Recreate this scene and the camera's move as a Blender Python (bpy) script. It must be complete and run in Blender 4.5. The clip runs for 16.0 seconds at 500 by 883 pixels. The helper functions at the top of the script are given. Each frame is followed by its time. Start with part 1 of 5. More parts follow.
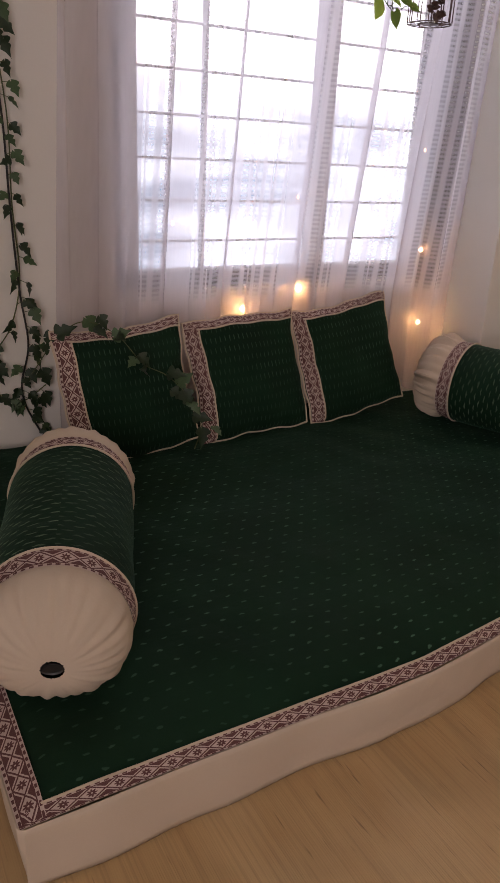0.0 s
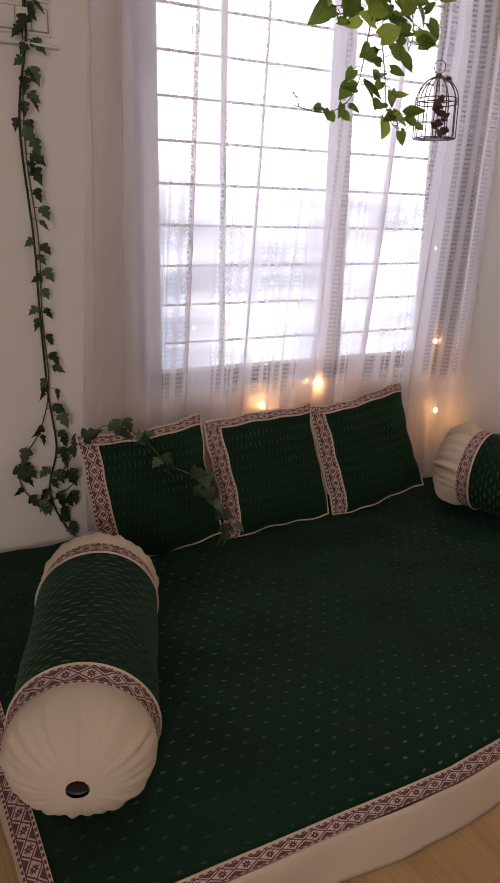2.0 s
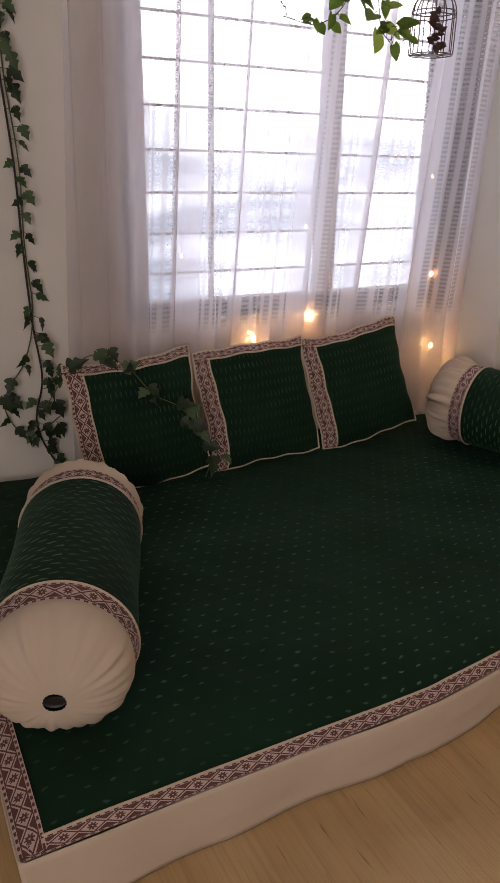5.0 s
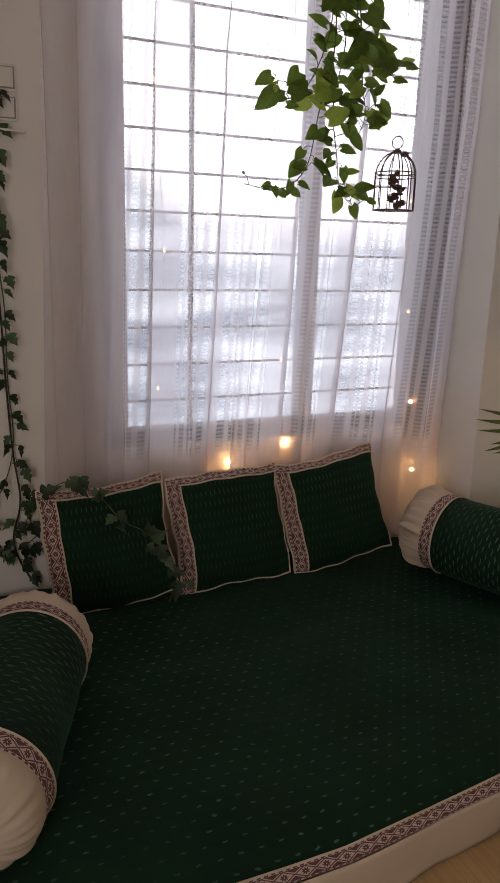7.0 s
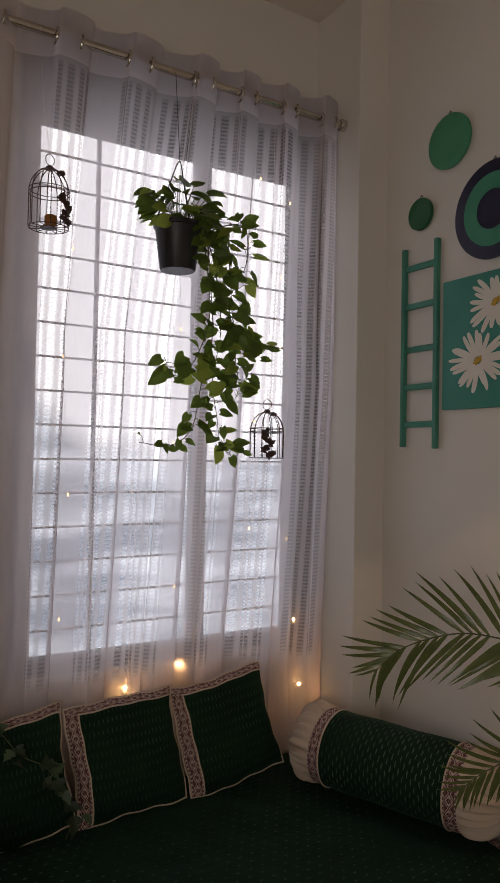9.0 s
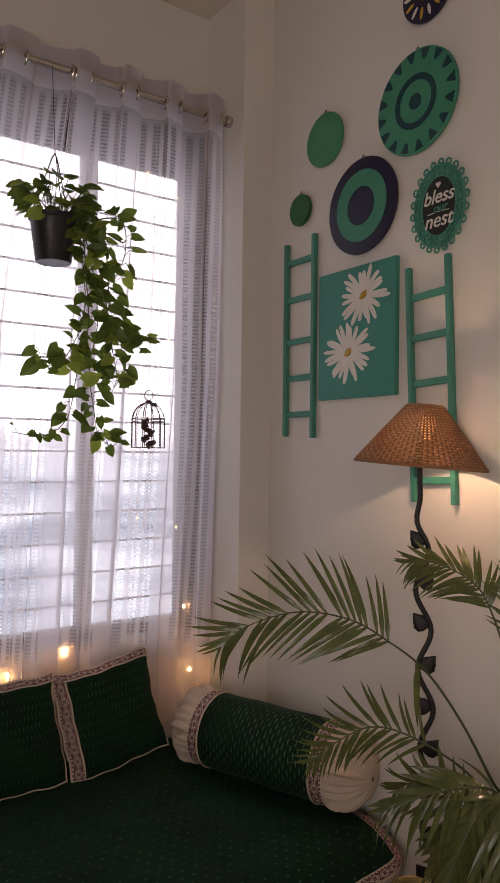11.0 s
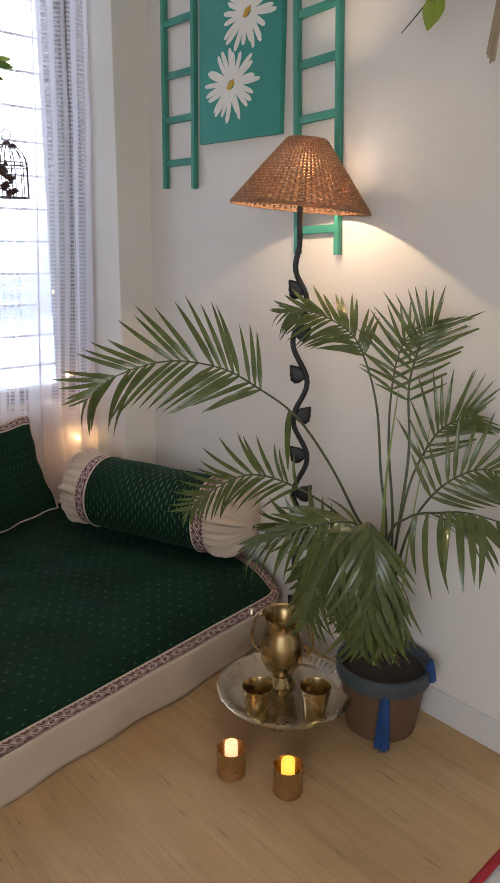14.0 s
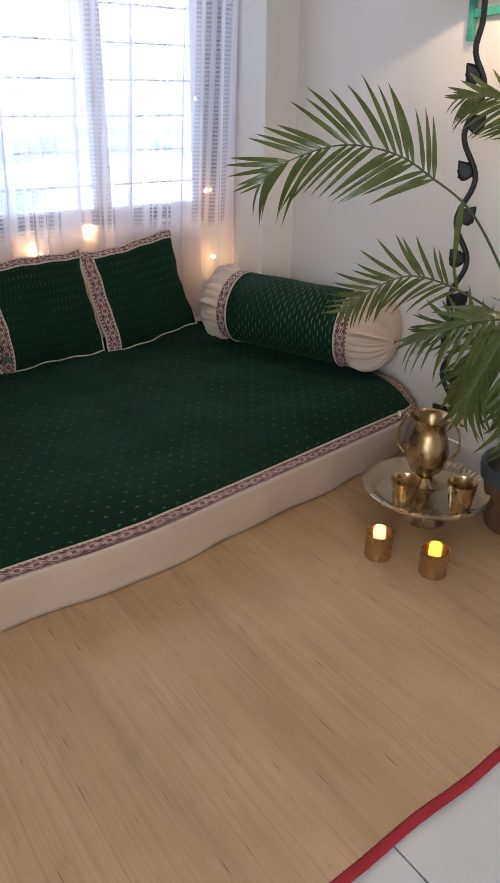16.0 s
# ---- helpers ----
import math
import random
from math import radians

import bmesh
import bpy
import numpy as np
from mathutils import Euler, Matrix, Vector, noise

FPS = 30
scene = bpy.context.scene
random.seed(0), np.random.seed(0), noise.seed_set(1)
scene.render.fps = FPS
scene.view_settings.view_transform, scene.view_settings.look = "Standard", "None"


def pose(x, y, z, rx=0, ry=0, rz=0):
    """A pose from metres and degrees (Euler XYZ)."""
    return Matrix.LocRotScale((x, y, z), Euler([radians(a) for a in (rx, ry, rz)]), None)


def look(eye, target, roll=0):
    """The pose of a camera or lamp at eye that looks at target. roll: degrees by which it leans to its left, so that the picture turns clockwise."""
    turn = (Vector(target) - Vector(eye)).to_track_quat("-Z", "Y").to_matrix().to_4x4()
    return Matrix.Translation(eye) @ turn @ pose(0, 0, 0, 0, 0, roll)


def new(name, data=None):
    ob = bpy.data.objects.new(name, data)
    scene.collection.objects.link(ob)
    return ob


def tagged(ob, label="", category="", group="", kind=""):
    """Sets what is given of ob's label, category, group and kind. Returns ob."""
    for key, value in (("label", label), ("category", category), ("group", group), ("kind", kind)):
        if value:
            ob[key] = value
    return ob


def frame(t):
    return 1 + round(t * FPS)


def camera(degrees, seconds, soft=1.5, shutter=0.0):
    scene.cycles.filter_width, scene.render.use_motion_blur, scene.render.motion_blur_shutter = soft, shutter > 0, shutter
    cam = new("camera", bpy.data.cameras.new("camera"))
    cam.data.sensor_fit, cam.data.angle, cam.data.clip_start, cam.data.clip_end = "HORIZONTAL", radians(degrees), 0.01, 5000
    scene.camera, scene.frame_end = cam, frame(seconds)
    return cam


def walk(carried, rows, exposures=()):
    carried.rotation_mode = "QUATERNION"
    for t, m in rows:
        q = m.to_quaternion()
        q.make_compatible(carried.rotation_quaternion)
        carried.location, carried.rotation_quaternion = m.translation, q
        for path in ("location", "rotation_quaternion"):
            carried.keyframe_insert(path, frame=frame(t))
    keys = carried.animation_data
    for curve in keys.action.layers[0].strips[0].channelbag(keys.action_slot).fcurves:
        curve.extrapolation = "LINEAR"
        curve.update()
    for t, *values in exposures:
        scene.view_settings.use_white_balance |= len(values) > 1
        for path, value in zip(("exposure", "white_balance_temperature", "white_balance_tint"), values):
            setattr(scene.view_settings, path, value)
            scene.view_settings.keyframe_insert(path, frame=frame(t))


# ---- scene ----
cam = camera(37.8, 16.0)
PATH = [
    (0, (0.054, -0.047, 1.186), (0.993, 1.552, 0.435), 3.0),
    (0.5, (0.055, -0.045, 1.19), (0.994, 1.557, 0.449), 2.5),
    (1, (0.05, -0.042, 1.19), (0.98, 1.567, 0.449), 2.5),
    (1.5, (0.06, -0.043, 1.227), (0.949, 1.6, 0.515), 1.8),
    (2, (0.055, -0.063, 1.288), (0.957, 1.625, 0.708), 1.2),
    (2.5, (0.066, -0.056, 1.249), (0.995, 1.61, 0.648), 1.3),
    (3, (0.059, -0.064, 1.229), (0.999, 1.567, 0.553), 1.3),
    (3.2, (0.061, -0.067, 1.227), (0.993, 1.563, 0.538), 1.5),
    (5.3, (0.129, -0.095, 1.221), (0.991, 1.564, 0.51), 1.2),
    (5.5, (0.152, -0.109, 1.254), (1.007, 1.545, 0.525), 1.4),
    (6, (0.216, -0.119, 1.318), (1.089, 1.547, 0.636), 1.8),
    (6.5, (0.285, -0.191, 1.377), (1.095, 1.548, 0.815), 2.3),
    (7, (0.323, -0.225, 1.403), (1.1, 1.548, 0.901), 1.6),
    (7.5, (0.352, -0.243, 1.479), (1.167, 1.564, 1.214), 2.4),
    (8, (0.373, -0.307, 1.585), (1.164, 1.528, 1.492), 1.9),
    (8.5, (0.285, -0.404, 1.571), (1.203, 1.372, 1.628), 1.6),
    (9, (0.208, -0.492, 1.548), (1.249, 1.215, 1.591), 1.0),
    (9.2, (0.21, -0.522, 1.546), (1.287, 1.162, 1.591), 1.0),
    (11.3, (0.451, -0.707, 1.531), (1.624, 0.913, 1.556), 0.5),
    (11.5, (0.471, -0.687, 1.536), (1.669, 0.914, 1.559), 0.3),
    (12, (0.484, -0.731, 1.533), (1.73, 0.833, 1.561), -0.0),
    (12.5, (0.5, -0.756, 1.525), (1.808, 0.757, 1.516), 0.7),
    (13, (0.509, -0.744, 1.497), (1.817, 0.762, 1.35), 1.0),
    (13.5, (0.534, -0.721, 1.45), (1.845, 0.755, 1.13), 1.1),
    (14, (0.56, -0.704, 1.402), (1.849, 0.733, 0.879), 0.8),
    (14.5, (0.581, -0.676, 1.321), (1.828, 0.721, 0.619), 1.2),
    (15, (0.568, -0.658, 1.251), (1.751, 0.736, 0.44), 1.5),
    (15.5, (0.484, -0.637, 1.252), (1.574, 0.791, 0.374), 1.8),
    (16, (0.32, -0.665, 1.224), (1.36, 0.81, 0.363), 0.7),
]
EXPOSURES = [(0, -0.50, 6850, 23), (2.0, -0.48, 6950, 22), (3, -0.50, 6850, 21), (6, -0.50, 6850, 17), (6.5, -0.62, 6850, 16), (7, -0.92, 6900, 16), (7.5, -1.02, 6950, 16), (8, -1.30, 7100, 17), (8.5, -1.45, 7200, 17), (9, -1.42, 7100, 16), (11.5, -0.74, 7150, 24), (12.5, -0.33, 6550, 17), (13.5, -0.30, 6350, 13), (14.0, -0.16, 6050, 10), (14.5, 0.12, 5550, 6), (15, 0.12, 5550, 8), (16, 0.10, 5750, 10)]
walk(cam, [(t, look(eye, target, roll)) for t, eye, target, roll in PATH], EXPOSURES)


# ---- world and lights ----
world = bpy.data.worlds.new("world")
scene.world = world
world.use_nodes = True
wnt = world.node_tree
sky = wnt.nodes.new("ShaderNodeTexSky")
sky.sky_type = "NISHITA"
sky.sun_disc = False
sky.sun_elevation, sky.sun_rotation = radians(50), radians(160)
wnt.links.new(sky.outputs[0], wnt.nodes["Background"].inputs[0])
wnt.nodes["Background"].inputs[1].default_value = 0.1


def lamp(name, kind, m, energy, color, **settings):
    data = bpy.data.lights.new(name, kind)
    data.energy, data.color = energy, color
    for key, value in settings.items():
        if key == "size":
            data.size = value
        if key == "size_y":
            data.shape, data.size_y = "RECTANGLE", value
        if key == "radius":
            data.shadow_soft_size = value
    ob = new(name, data)
    ob.matrix_world = m
    return ob


# area lamp standing in for daylight; its opening in the unseen west wall is assumed
lamp("daylight_west", "AREA", look((-1.58, -1.85, 1.45), (2.0, -0.9, 1.25)), 62, (1.0, 0.975, 0.96), size=1.8, size_y=2.0)
# the bulb inside the cane shade
lamp("lamp_bulb", "POINT", pose(2.100, 0.785, 1.598), 7.0, (1.0, 0.74, 0.48), radius=0.010)


# ---- node helpers ----
def material(name, color=(0.8, 0.8, 0.8), rough=0.6, metal=0.0, **extra):
    m = bpy.data.materials.new(name)
    m.use_nodes = True
    b = m.node_tree.nodes["Principled BSDF"]
    b.inputs["Base Color"].default_value = (*color, 1)
    b.inputs["Roughness"].default_value = rough
    b.inputs["Metallic"].default_value = metal
    for key, value in extra.items():
        b.inputs[key.replace("_", " ")].default_value = value
    return m


def node(m, kind, **inputs):
    n = m.node_tree.nodes.new("ShaderNode" + kind)
    for key, value in inputs.items():
        plug(m, value, n.inputs[key.replace("_", " ")])
    return n


def plug(m, value, socket):
    if isinstance(value, bpy.types.NodeSocket):
        m.node_tree.links.new(value, socket)
    else:
        socket.default_value = value


def calc(m, op, a, b=0.0, c=0.0):
    n = m.node_tree.nodes.new("ShaderNodeMath")
    n.operation = op
    for value, socket in zip((a, b, c), n.inputs):
        plug(m, value, socket)
    return n.outputs[0]


def mix(m, fac, a, b):
    n = m.node_tree.nodes.new("ShaderNodeMix")
    n.data_type = "RGBA"
    plug(m, fac, n.inputs[0])
    plug(m, a if isinstance(a, bpy.types.NodeSocket) else (*a, 1), n.inputs[6])
    plug(m, b if isinstance(b, bpy.types.NodeSocket) else (*b, 1), n.inputs[7])
    return n.outputs[2]


def coords(m, which="Object", scale=(1, 1, 1)):
    src = m.node_tree.nodes.new("ShaderNodeTexCoord").outputs[which]
    n = m.node_tree.nodes.new("ShaderNodeMapping")
    n.inputs["Scale"].default_value = scale
    m.node_tree.links.new(src, n.inputs["Vector"])
    return n.outputs[0]


def grain(m, scale, detail=3.0, vec=None, rough=0.5):
    n = node(m, "TexNoise", Scale=scale, Detail=detail, Roughness=rough)
    plug(m, vec or coords(m), n.inputs["Vector"])
    return n.outputs["Fac"]


def span(m, value, lo, hi, a=0.0, b=1.0):
    n = node(m, "MapRange", Value=value)
    for k, v in zip((1, 2, 3, 4), (lo, hi, a, b)):
        n.inputs[k].default_value = v
    return n.outputs[0]


def shader(m):
    return m.node_tree.nodes["Principled BSDF"]


def bump(m, height, strength=0.3, distance=0.002):
    n = node(m, "Bump", Strength=strength, Distance=distance, Height=height)
    plug(m, n.outputs[0], shader(m).inputs["Normal"])


def uv_axes(m):
    n = node(m, "SeparateXYZ")
    plug(m, m.node_tree.nodes.new("ShaderNodeTexCoord").outputs["UV"], n.inputs[0])
    return n.outputs[0], n.outputs[1]


def mottled(name, a, b, scale=4.0, rough=0.6, fine=120.0, depth=0.15, metal=0.0, grit=0.3, **extra):
    """A surface that drifts between two colours at a coarse and a fine scale, with a little relief."""
    m = material(name, a, rough, metal, **extra)
    coarse, small = grain(m, scale), grain(m, fine, 2.0)
    blend = calc(m, "ADD", calc(m, "MULTIPLY", span(m, coarse, 0.3, 0.7), 0.7), calc(m, "MULTIPLY", small, grit))
    plug(m, mix(m, blend, a, b), shader(m).inputs["Base Color"])
    plug(m, span(m, coarse if metal > 0.5 else small, 0.3, 0.7, rough - 0.08, rough + 0.08), shader(m).inputs["Roughness"])
    bump(m, small, depth, 0.002)
    return m


# ---- materials ----
PAINT = mottled("wall_paint", (0.75, 0.705, 0.645), (0.705, 0.66, 0.595), 1.3, 0.75, 160, 0.12)
CEILING = mottled("ceiling_paint", (0.72, 0.66, 0.58), (0.66, 0.60, 0.53), 0.9, 0.8, 120, 0.1)
FRAME = mottled("window_wood", (0.10, 0.075, 0.065), (0.07, 0.05, 0.045), 8, 0.5, 90, 0.2)
STEEL = mottled("grille_steel", (0.74, 0.74, 0.76), (0.66, 0.66, 0.68), 9, 0.45, 150, 0.1)
CHROME = mottled("chrome", (0.62, 0.56, 0.50), (0.52, 0.46, 0.40), 20, 0.18, 60, 0.004, 1.0, 0.02)
CREAM = mottled("cream_cotton", (0.60, 0.485, 0.375), (0.52, 0.412, 0.312), 3.0, 0.9, 420, 0.25)
crease = grain(CREAM, 9.0, 4.0, None, 0.6)
bump(CREAM, crease, 0.25, 0.02)
BLACK = mottled("black_iron", (0.009, 0.008, 0.008), (0.016, 0.013, 0.012), 14, 0.5, 160, 0.2)
TILE = mottled("ceramic_tile", (0.70, 0.69, 0.67), (0.64, 0.63, 0.61), 2.2, 0.16, 60, 0.02)
GROUT = mottled("grout", (0.16, 0.15, 0.14), (0.11, 0.10, 0.10), 20, 0.9, 200, 0.3)
REDTAPE = mottled("red_cloth_tape", (0.42, 0.018, 0.03), (0.33, 0.012, 0.022), 9, 0.75, 500, 0.3)
PLATE_PLASTIC = mottled("white_plastic", (0.72, 0.68, 0.62), (0.68, 0.64, 0.58), 6, 0.35, 90, 0.03)

PLATE_EDGE = mottled("grey_plastic", (0.34, 0.31, 0.28), (0.28, 0.26, 0.23), 6, 0.4, 90, 0.03)


def straw():
    m = material("straw_mat", rough=0.62)
    wide = grain(m, 1.0, 3.0, coords(m, "Object", (6.0, 0.9, 1)))
    reed = grain(m, 1.0, 4.0, coords(m, "Object", (160, 1.6, 1)), 0.65)
    fleck = grain(m, 1.0, 2.0, coords(m, "Object", (120, 8.0, 1)))
    patch = grain(m, 1.0, 4.0, coords(m, "Object", (5.0, 2.2, 1)), 0.6)
    base = mix(m, span(m, wide, 0.3, 0.72), (0.515, 0.338, 0.160), (0.61, 0.422, 0.220))
    base = mix(m, span(m, patch, 0.35, 0.68, 0, 0.7), base, (0.46, 0.284, 0.128))
    base = mix(m, span(m, reed, 0.36, 0.52, 0.31, 0.0), base, (0.27, 0.175, 0.085))
    base = mix(m, span(m, fleck, 0.65, 0.75, 0.0, 0.6), base, (0.11, 0.06, 0.03))
    smear = grain(m, 1.0, 5.0, coords(m, "Object", (11.0, 1.3, 1)), 0.6)
    base = mix(m, span(m, smear, 0.54, 0.74, 0.0, 0.55), base, (0.27, 0.185, 0.095))
    pale = grain(m, 1.0, 4.0, coords(m, "Object", (4.0, 1.6, 1)), 0.55)
    base = mix(m, span(m, pale, 0.55, 0.75, 0.0, 0.45), base, (0.60, 0.445, 0.27))
    plug(m, base, shader(m).inputs["Base Color"])
    wave = calc(m, "SINE", calc(m, "MULTIPLY", node_axis(m, 0), 1500.0))
    bump(m, calc(m, "ADD", calc(m, "MULTIPLY", wave, 0.10), reed), 0.35, 0.002)
    plug(m, span(m, reed, 0.3, 0.7, 0.7, 0.48), shader(m).inputs["Roughness"])
    return m


def node_axis(m, k):
    n = node(m, "SeparateXYZ")
    plug(m, m.node_tree.nodes.new("ShaderNodeTexCoord").outputs["Object"], n.inputs[0])
    return n.outputs[k]


def green_cloth(name, pitch, dash, tint=(0.20, 0.31, 0.23), strength=0.8):
    """Dark green handloom cotton with rows of small pale ikat dashes; UV in metres. pitch and dash: (along u, along v)."""
    m = material(name, rough=0.85, Specular_IOR_Level=0.22)
    u, v = uv_axes(m)
    wob = calc(m, "MULTIPLY", calc(m, "SUBTRACT", grain(m, 60, 2.0, coords(m, "UV")), 0.5), 0.012)
    row = calc(m, "DIVIDE", calc(m, "ADD", v, wob), pitch[1])
    odd = calc(m, "MULTIPLY", calc(m, "MODULO", calc(m, "FLOOR", row), 2.0), 0.5)
    fu = calc(m, "ABSOLUTE", calc(m, "SUBTRACT", calc(m, "FRACT", calc(m, "ADD", calc(m, "DIVIDE", u, pitch[0]), odd)), 0.5))
    fv = calc(m, "ABSOLUTE", calc(m, "SUBTRACT", calc(m, "FRACT", row), 0.5))
    d = calc(m, "ADD", calc(m, "POWER", calc(m, "DIVIDE", fu, dash[0] / pitch[0] / 2), 2.0), calc(m, "POWER", calc(m, "DIVIDE", fv, dash[1] / pitch[1] / 2), 2.0))
    spot = calc(m, "MULTIPLY", span(m, d, 0.5, 1.2, 1.0, 0.0), calc(m, "MULTIPLY", span(m, grain(m, 7, 3.0, coords(m, "UV")), 0.3, 0.65, 0.30, 1.0), span(m, grain(m, 1.9, 2.0, coords(m, "UV")), 0.40, 0.60, 0.35, 1.0)))
    weave = grain(m, 500, 2.0, coords(m, "UV"))
    ground = mix(m, span(m, grain(m, 5, 4.0, coords(m, "UV")), 0.3, 0.7), (0.0015, 0.0155, 0.0058), (0.0031, 0.0270, 0.0106))
    ground = mix(m, span(m, weave, 0.35, 0.65, 0.0, 0.35), ground, (0.0015, 0.0095, 0.005))
    plug(m, mix(m, calc(m, "MULTIPLY", spot, strength), ground, tint), shader(m).inputs["Base Color"])
    shader(m).inputs["Sheen Weight"].default_value = 0.09
    shader(m).inputs["Sheen Roughness"].default_value = 0.35
    shader(m).inputs["Sheen Tint"].default_value = (0.25, 0.75, 0.5, 1)
    crease = grain(m, 1.0, 4.0, coords(m, "UV", (5.0, 9.0, 1)), 0.6)
    bump(m, calc(m, "ADD", calc(m, "MULTIPLY", weave, 0.06), crease), 0.35, 0.02)
    return m


def printed_band():
    """Cream ribbon printed in maroon: a chain of lozenges with a flower in each, and small squares along both sides; u in metres, v 0 to 1."""
    m = material("printed_band", rough=0.85)
    u, v = uv_axes(m)
    step = 0.048
    a = calc(m, "MULTIPLY", calc(m, "SUBTRACT", calc(m, "FRACT", calc(m, "DIVIDE", u, step)), 0.5), 2.0)
    b = calc(m, "MULTIPLY", calc(m, "SUBTRACT", v, 0.5), 2.0)
    aa, bb = calc(m, "ABSOLUTE", a), calc(m, "ABSOLUTE", b)
    inner = calc(m, "LESS_THAN", bb, 0.62)
    loz = calc(m, "ADD", aa, calc(m, "MULTIPLY", bb, 1.5))
    outside = calc(m, "MULTIPLY", calc(m, "GREATER_THAN", loz, 0.86), inner)
    rr = calc(m, "SQRT", calc(m, "ADD", calc(m, "POWER", calc(m, "MULTIPLY", aa, 1.0), 2.0), calc(m, "POWER", bb, 2.0)))
    ang = calc(m, "ARCTAN2", b, a)
    petal = calc(m, "ADD", 0.33, calc(m, "MULTIPLY", calc(m, "COSINE", calc(m, "MULTIPLY", ang, 8.0)), 0.09))
    flower = calc(m, "MULTIPLY", calc(m, "LESS_THAN", rr, petal), calc(m, "GREATER_THAN", rr, 0.07))
    cross = calc(m, "LESS_THAN", calc(m, "ABSOLUTE", calc(m, "SUBTRACT", loz, 1.18)), 0.10)
    line = calc(m, "LESS_THAN", calc(m, "ABSOLUTE", calc(m, "SUBTRACT", bb, 0.66)), 0.045)
    side = calc(m, "MULTIPLY", calc(m, "GREATER_THAN", bb, 0.74), calc(m, "LESS_THAN", bb, 0.93))
    side = calc(m, "MULTIPLY", side, calc(m, "LESS_THAN", calc(m, "FRACT", calc(m, "DIVIDE", u, step / 3)), 0.55))
    ink = calc(m, "MAXIMUM", calc(m, "MAXIMUM", calc(m, "SUBTRACT", outside, calc(m, "MULTIPLY", cross, inner)), flower), calc(m, "MAXIMUM", line, side))
    fade = span(m, grain(m, 260, 2.0, coords(m, "UV")), 0.3, 0.7, 0.85, 1.0)
    cloth = mix(m, span(m, grain(m, 12, 3.0, coords(m, "UV")), 0.3, 0.7), (0.57, 0.44, 0.39), (0.48, 0.365, 0.325))
    plug(m, mix(m, calc(m, "MULTIPLY", ink, fade), cloth, (0.080, 0.012, 0.014)), shader(m).inputs["Base Color"])
    bump(m, grain(m, 600, 2.0, coords(m, "UV")), 0.2, 0.001)
    return m


def sheer():
    """White sheer with columns of small openwork bars; u across the cloth and v up it, in metres."""
    m = material("sheer_curtain")
    nt = m.node_tree
    u, v = uv_axes(m)
    col = calc(m, "FRACT", calc(m, "DIVIDE", u, 0.0325))
    row = calc(m, "FRACT", calc(m, "DIVIDE", v, 0.0150))
    group = calc(m, "FRACT", calc(m, "DIVIDE", u, 0.26))
    stripe = calc(m, "MULTIPLY", calc(m, "MULTIPLY", span(m, col, 0.0, 0.12), span(m, col, 0.52, 0.70, 1.0, 0.0)), calc(m, "LESS_THAN", group, 0.625))
    zone = calc(m, "MULTIPLY", span(m, v, 2.86, 2.88, 1.0, 0.0), span(m, v, 0.71, 0.75))
    worn = span(m, grain(m, 1.0, 2.0, coords(m, "UV", (3, 0.4, 1))), 0.35, 0.65, 0.6, 1.0)
    stripe = calc(m, "MULTIPLY", calc(m, "MULTIPLY", stripe, zone), worn)
    bar = calc(m, "MULTIPLY", stripe, calc(m, "MULTIPLY", span(m, row, 0.0, 0.14), span(m, row, 0.48, 0.66, 1.0, 0.0)))
    thread = span(m, grain(m, 1.0, 3.0, coords(m, "UV", (260, 12, 1))), 0.3, 0.7, -0.02, 0.02)
    header = calc(m, "GREATER_THAN", v, 2.89)
    clear = calc(m, "ADD", calc(m, "ADD", 0.36, thread), calc(m, "ADD", calc(m, "MULTIPLY", stripe, 0.24), calc(m, "MULTIPLY", bar, 0.18)))
    clear = calc(m, "SUBTRACT", clear, calc(m, "MULTIPLY", header, 0.31))
    diff = node(m, "BsdfDiffuse", Color=(0.72, 0.66, 0.66, 1), Roughness=0.9)
    tran = node(m, "BsdfTranslucent", Color=(0.80, 0.74, 0.77, 1))
    body = node(m, "MixShader", Fac=0.84)
    nt.links.new(diff.outputs[0], body.inputs[1])
    nt.links.new(tran.outputs[0], body.inputs[2])
    see = node(m, "BsdfTransparent", Color=(0.97, 0.97, 0.98, 1))
    full = node(m, "MixShader", Fac=clear)
    nt.links.new(body.outputs[0], full.inputs[1])
    nt.links.new(see.outputs[0], full.inputs[2])
    nt.links.new(full.outputs[0], nt.nodes["Material Output"].inputs[0])
    return m


def glow(name, color, strength):
    m = material(name, color, 0.4)
    shader(m).inputs["Emission Color"].default_value = (*color, 1)
    shader(m).inputs["Emission Strength"].default_value = strength
    return m


STRAW = straw()
BEDSPREAD = green_cloth("green_bedspread", (0.046, 0.033), (0.014, 0.0052), (0.16, 0.33, 0.22), 0.40)
CUSHION_GREEN = green_cloth("green_cushion", (0.016, 0.034), (0.0034, 0.020), (0.17, 0.33, 0.22), 0.32)
BOLSTER_GREEN = green_cloth("green_bolster", (0.042, 0.016), (0.026, 0.0042), (0.22, 0.32, 0.20), 0.50)
BAND = printed_band()
SHEER = sheer()


# ---- mesh helpers ----
def thing(name, at=(0, 0, 0), turn=0.0, label="", category="", group="", kind=""):
    ob = new(name)
    ob.matrix_world = pose(*at, 0, 0, turn)
    return tagged(ob, label, category, group, kind)


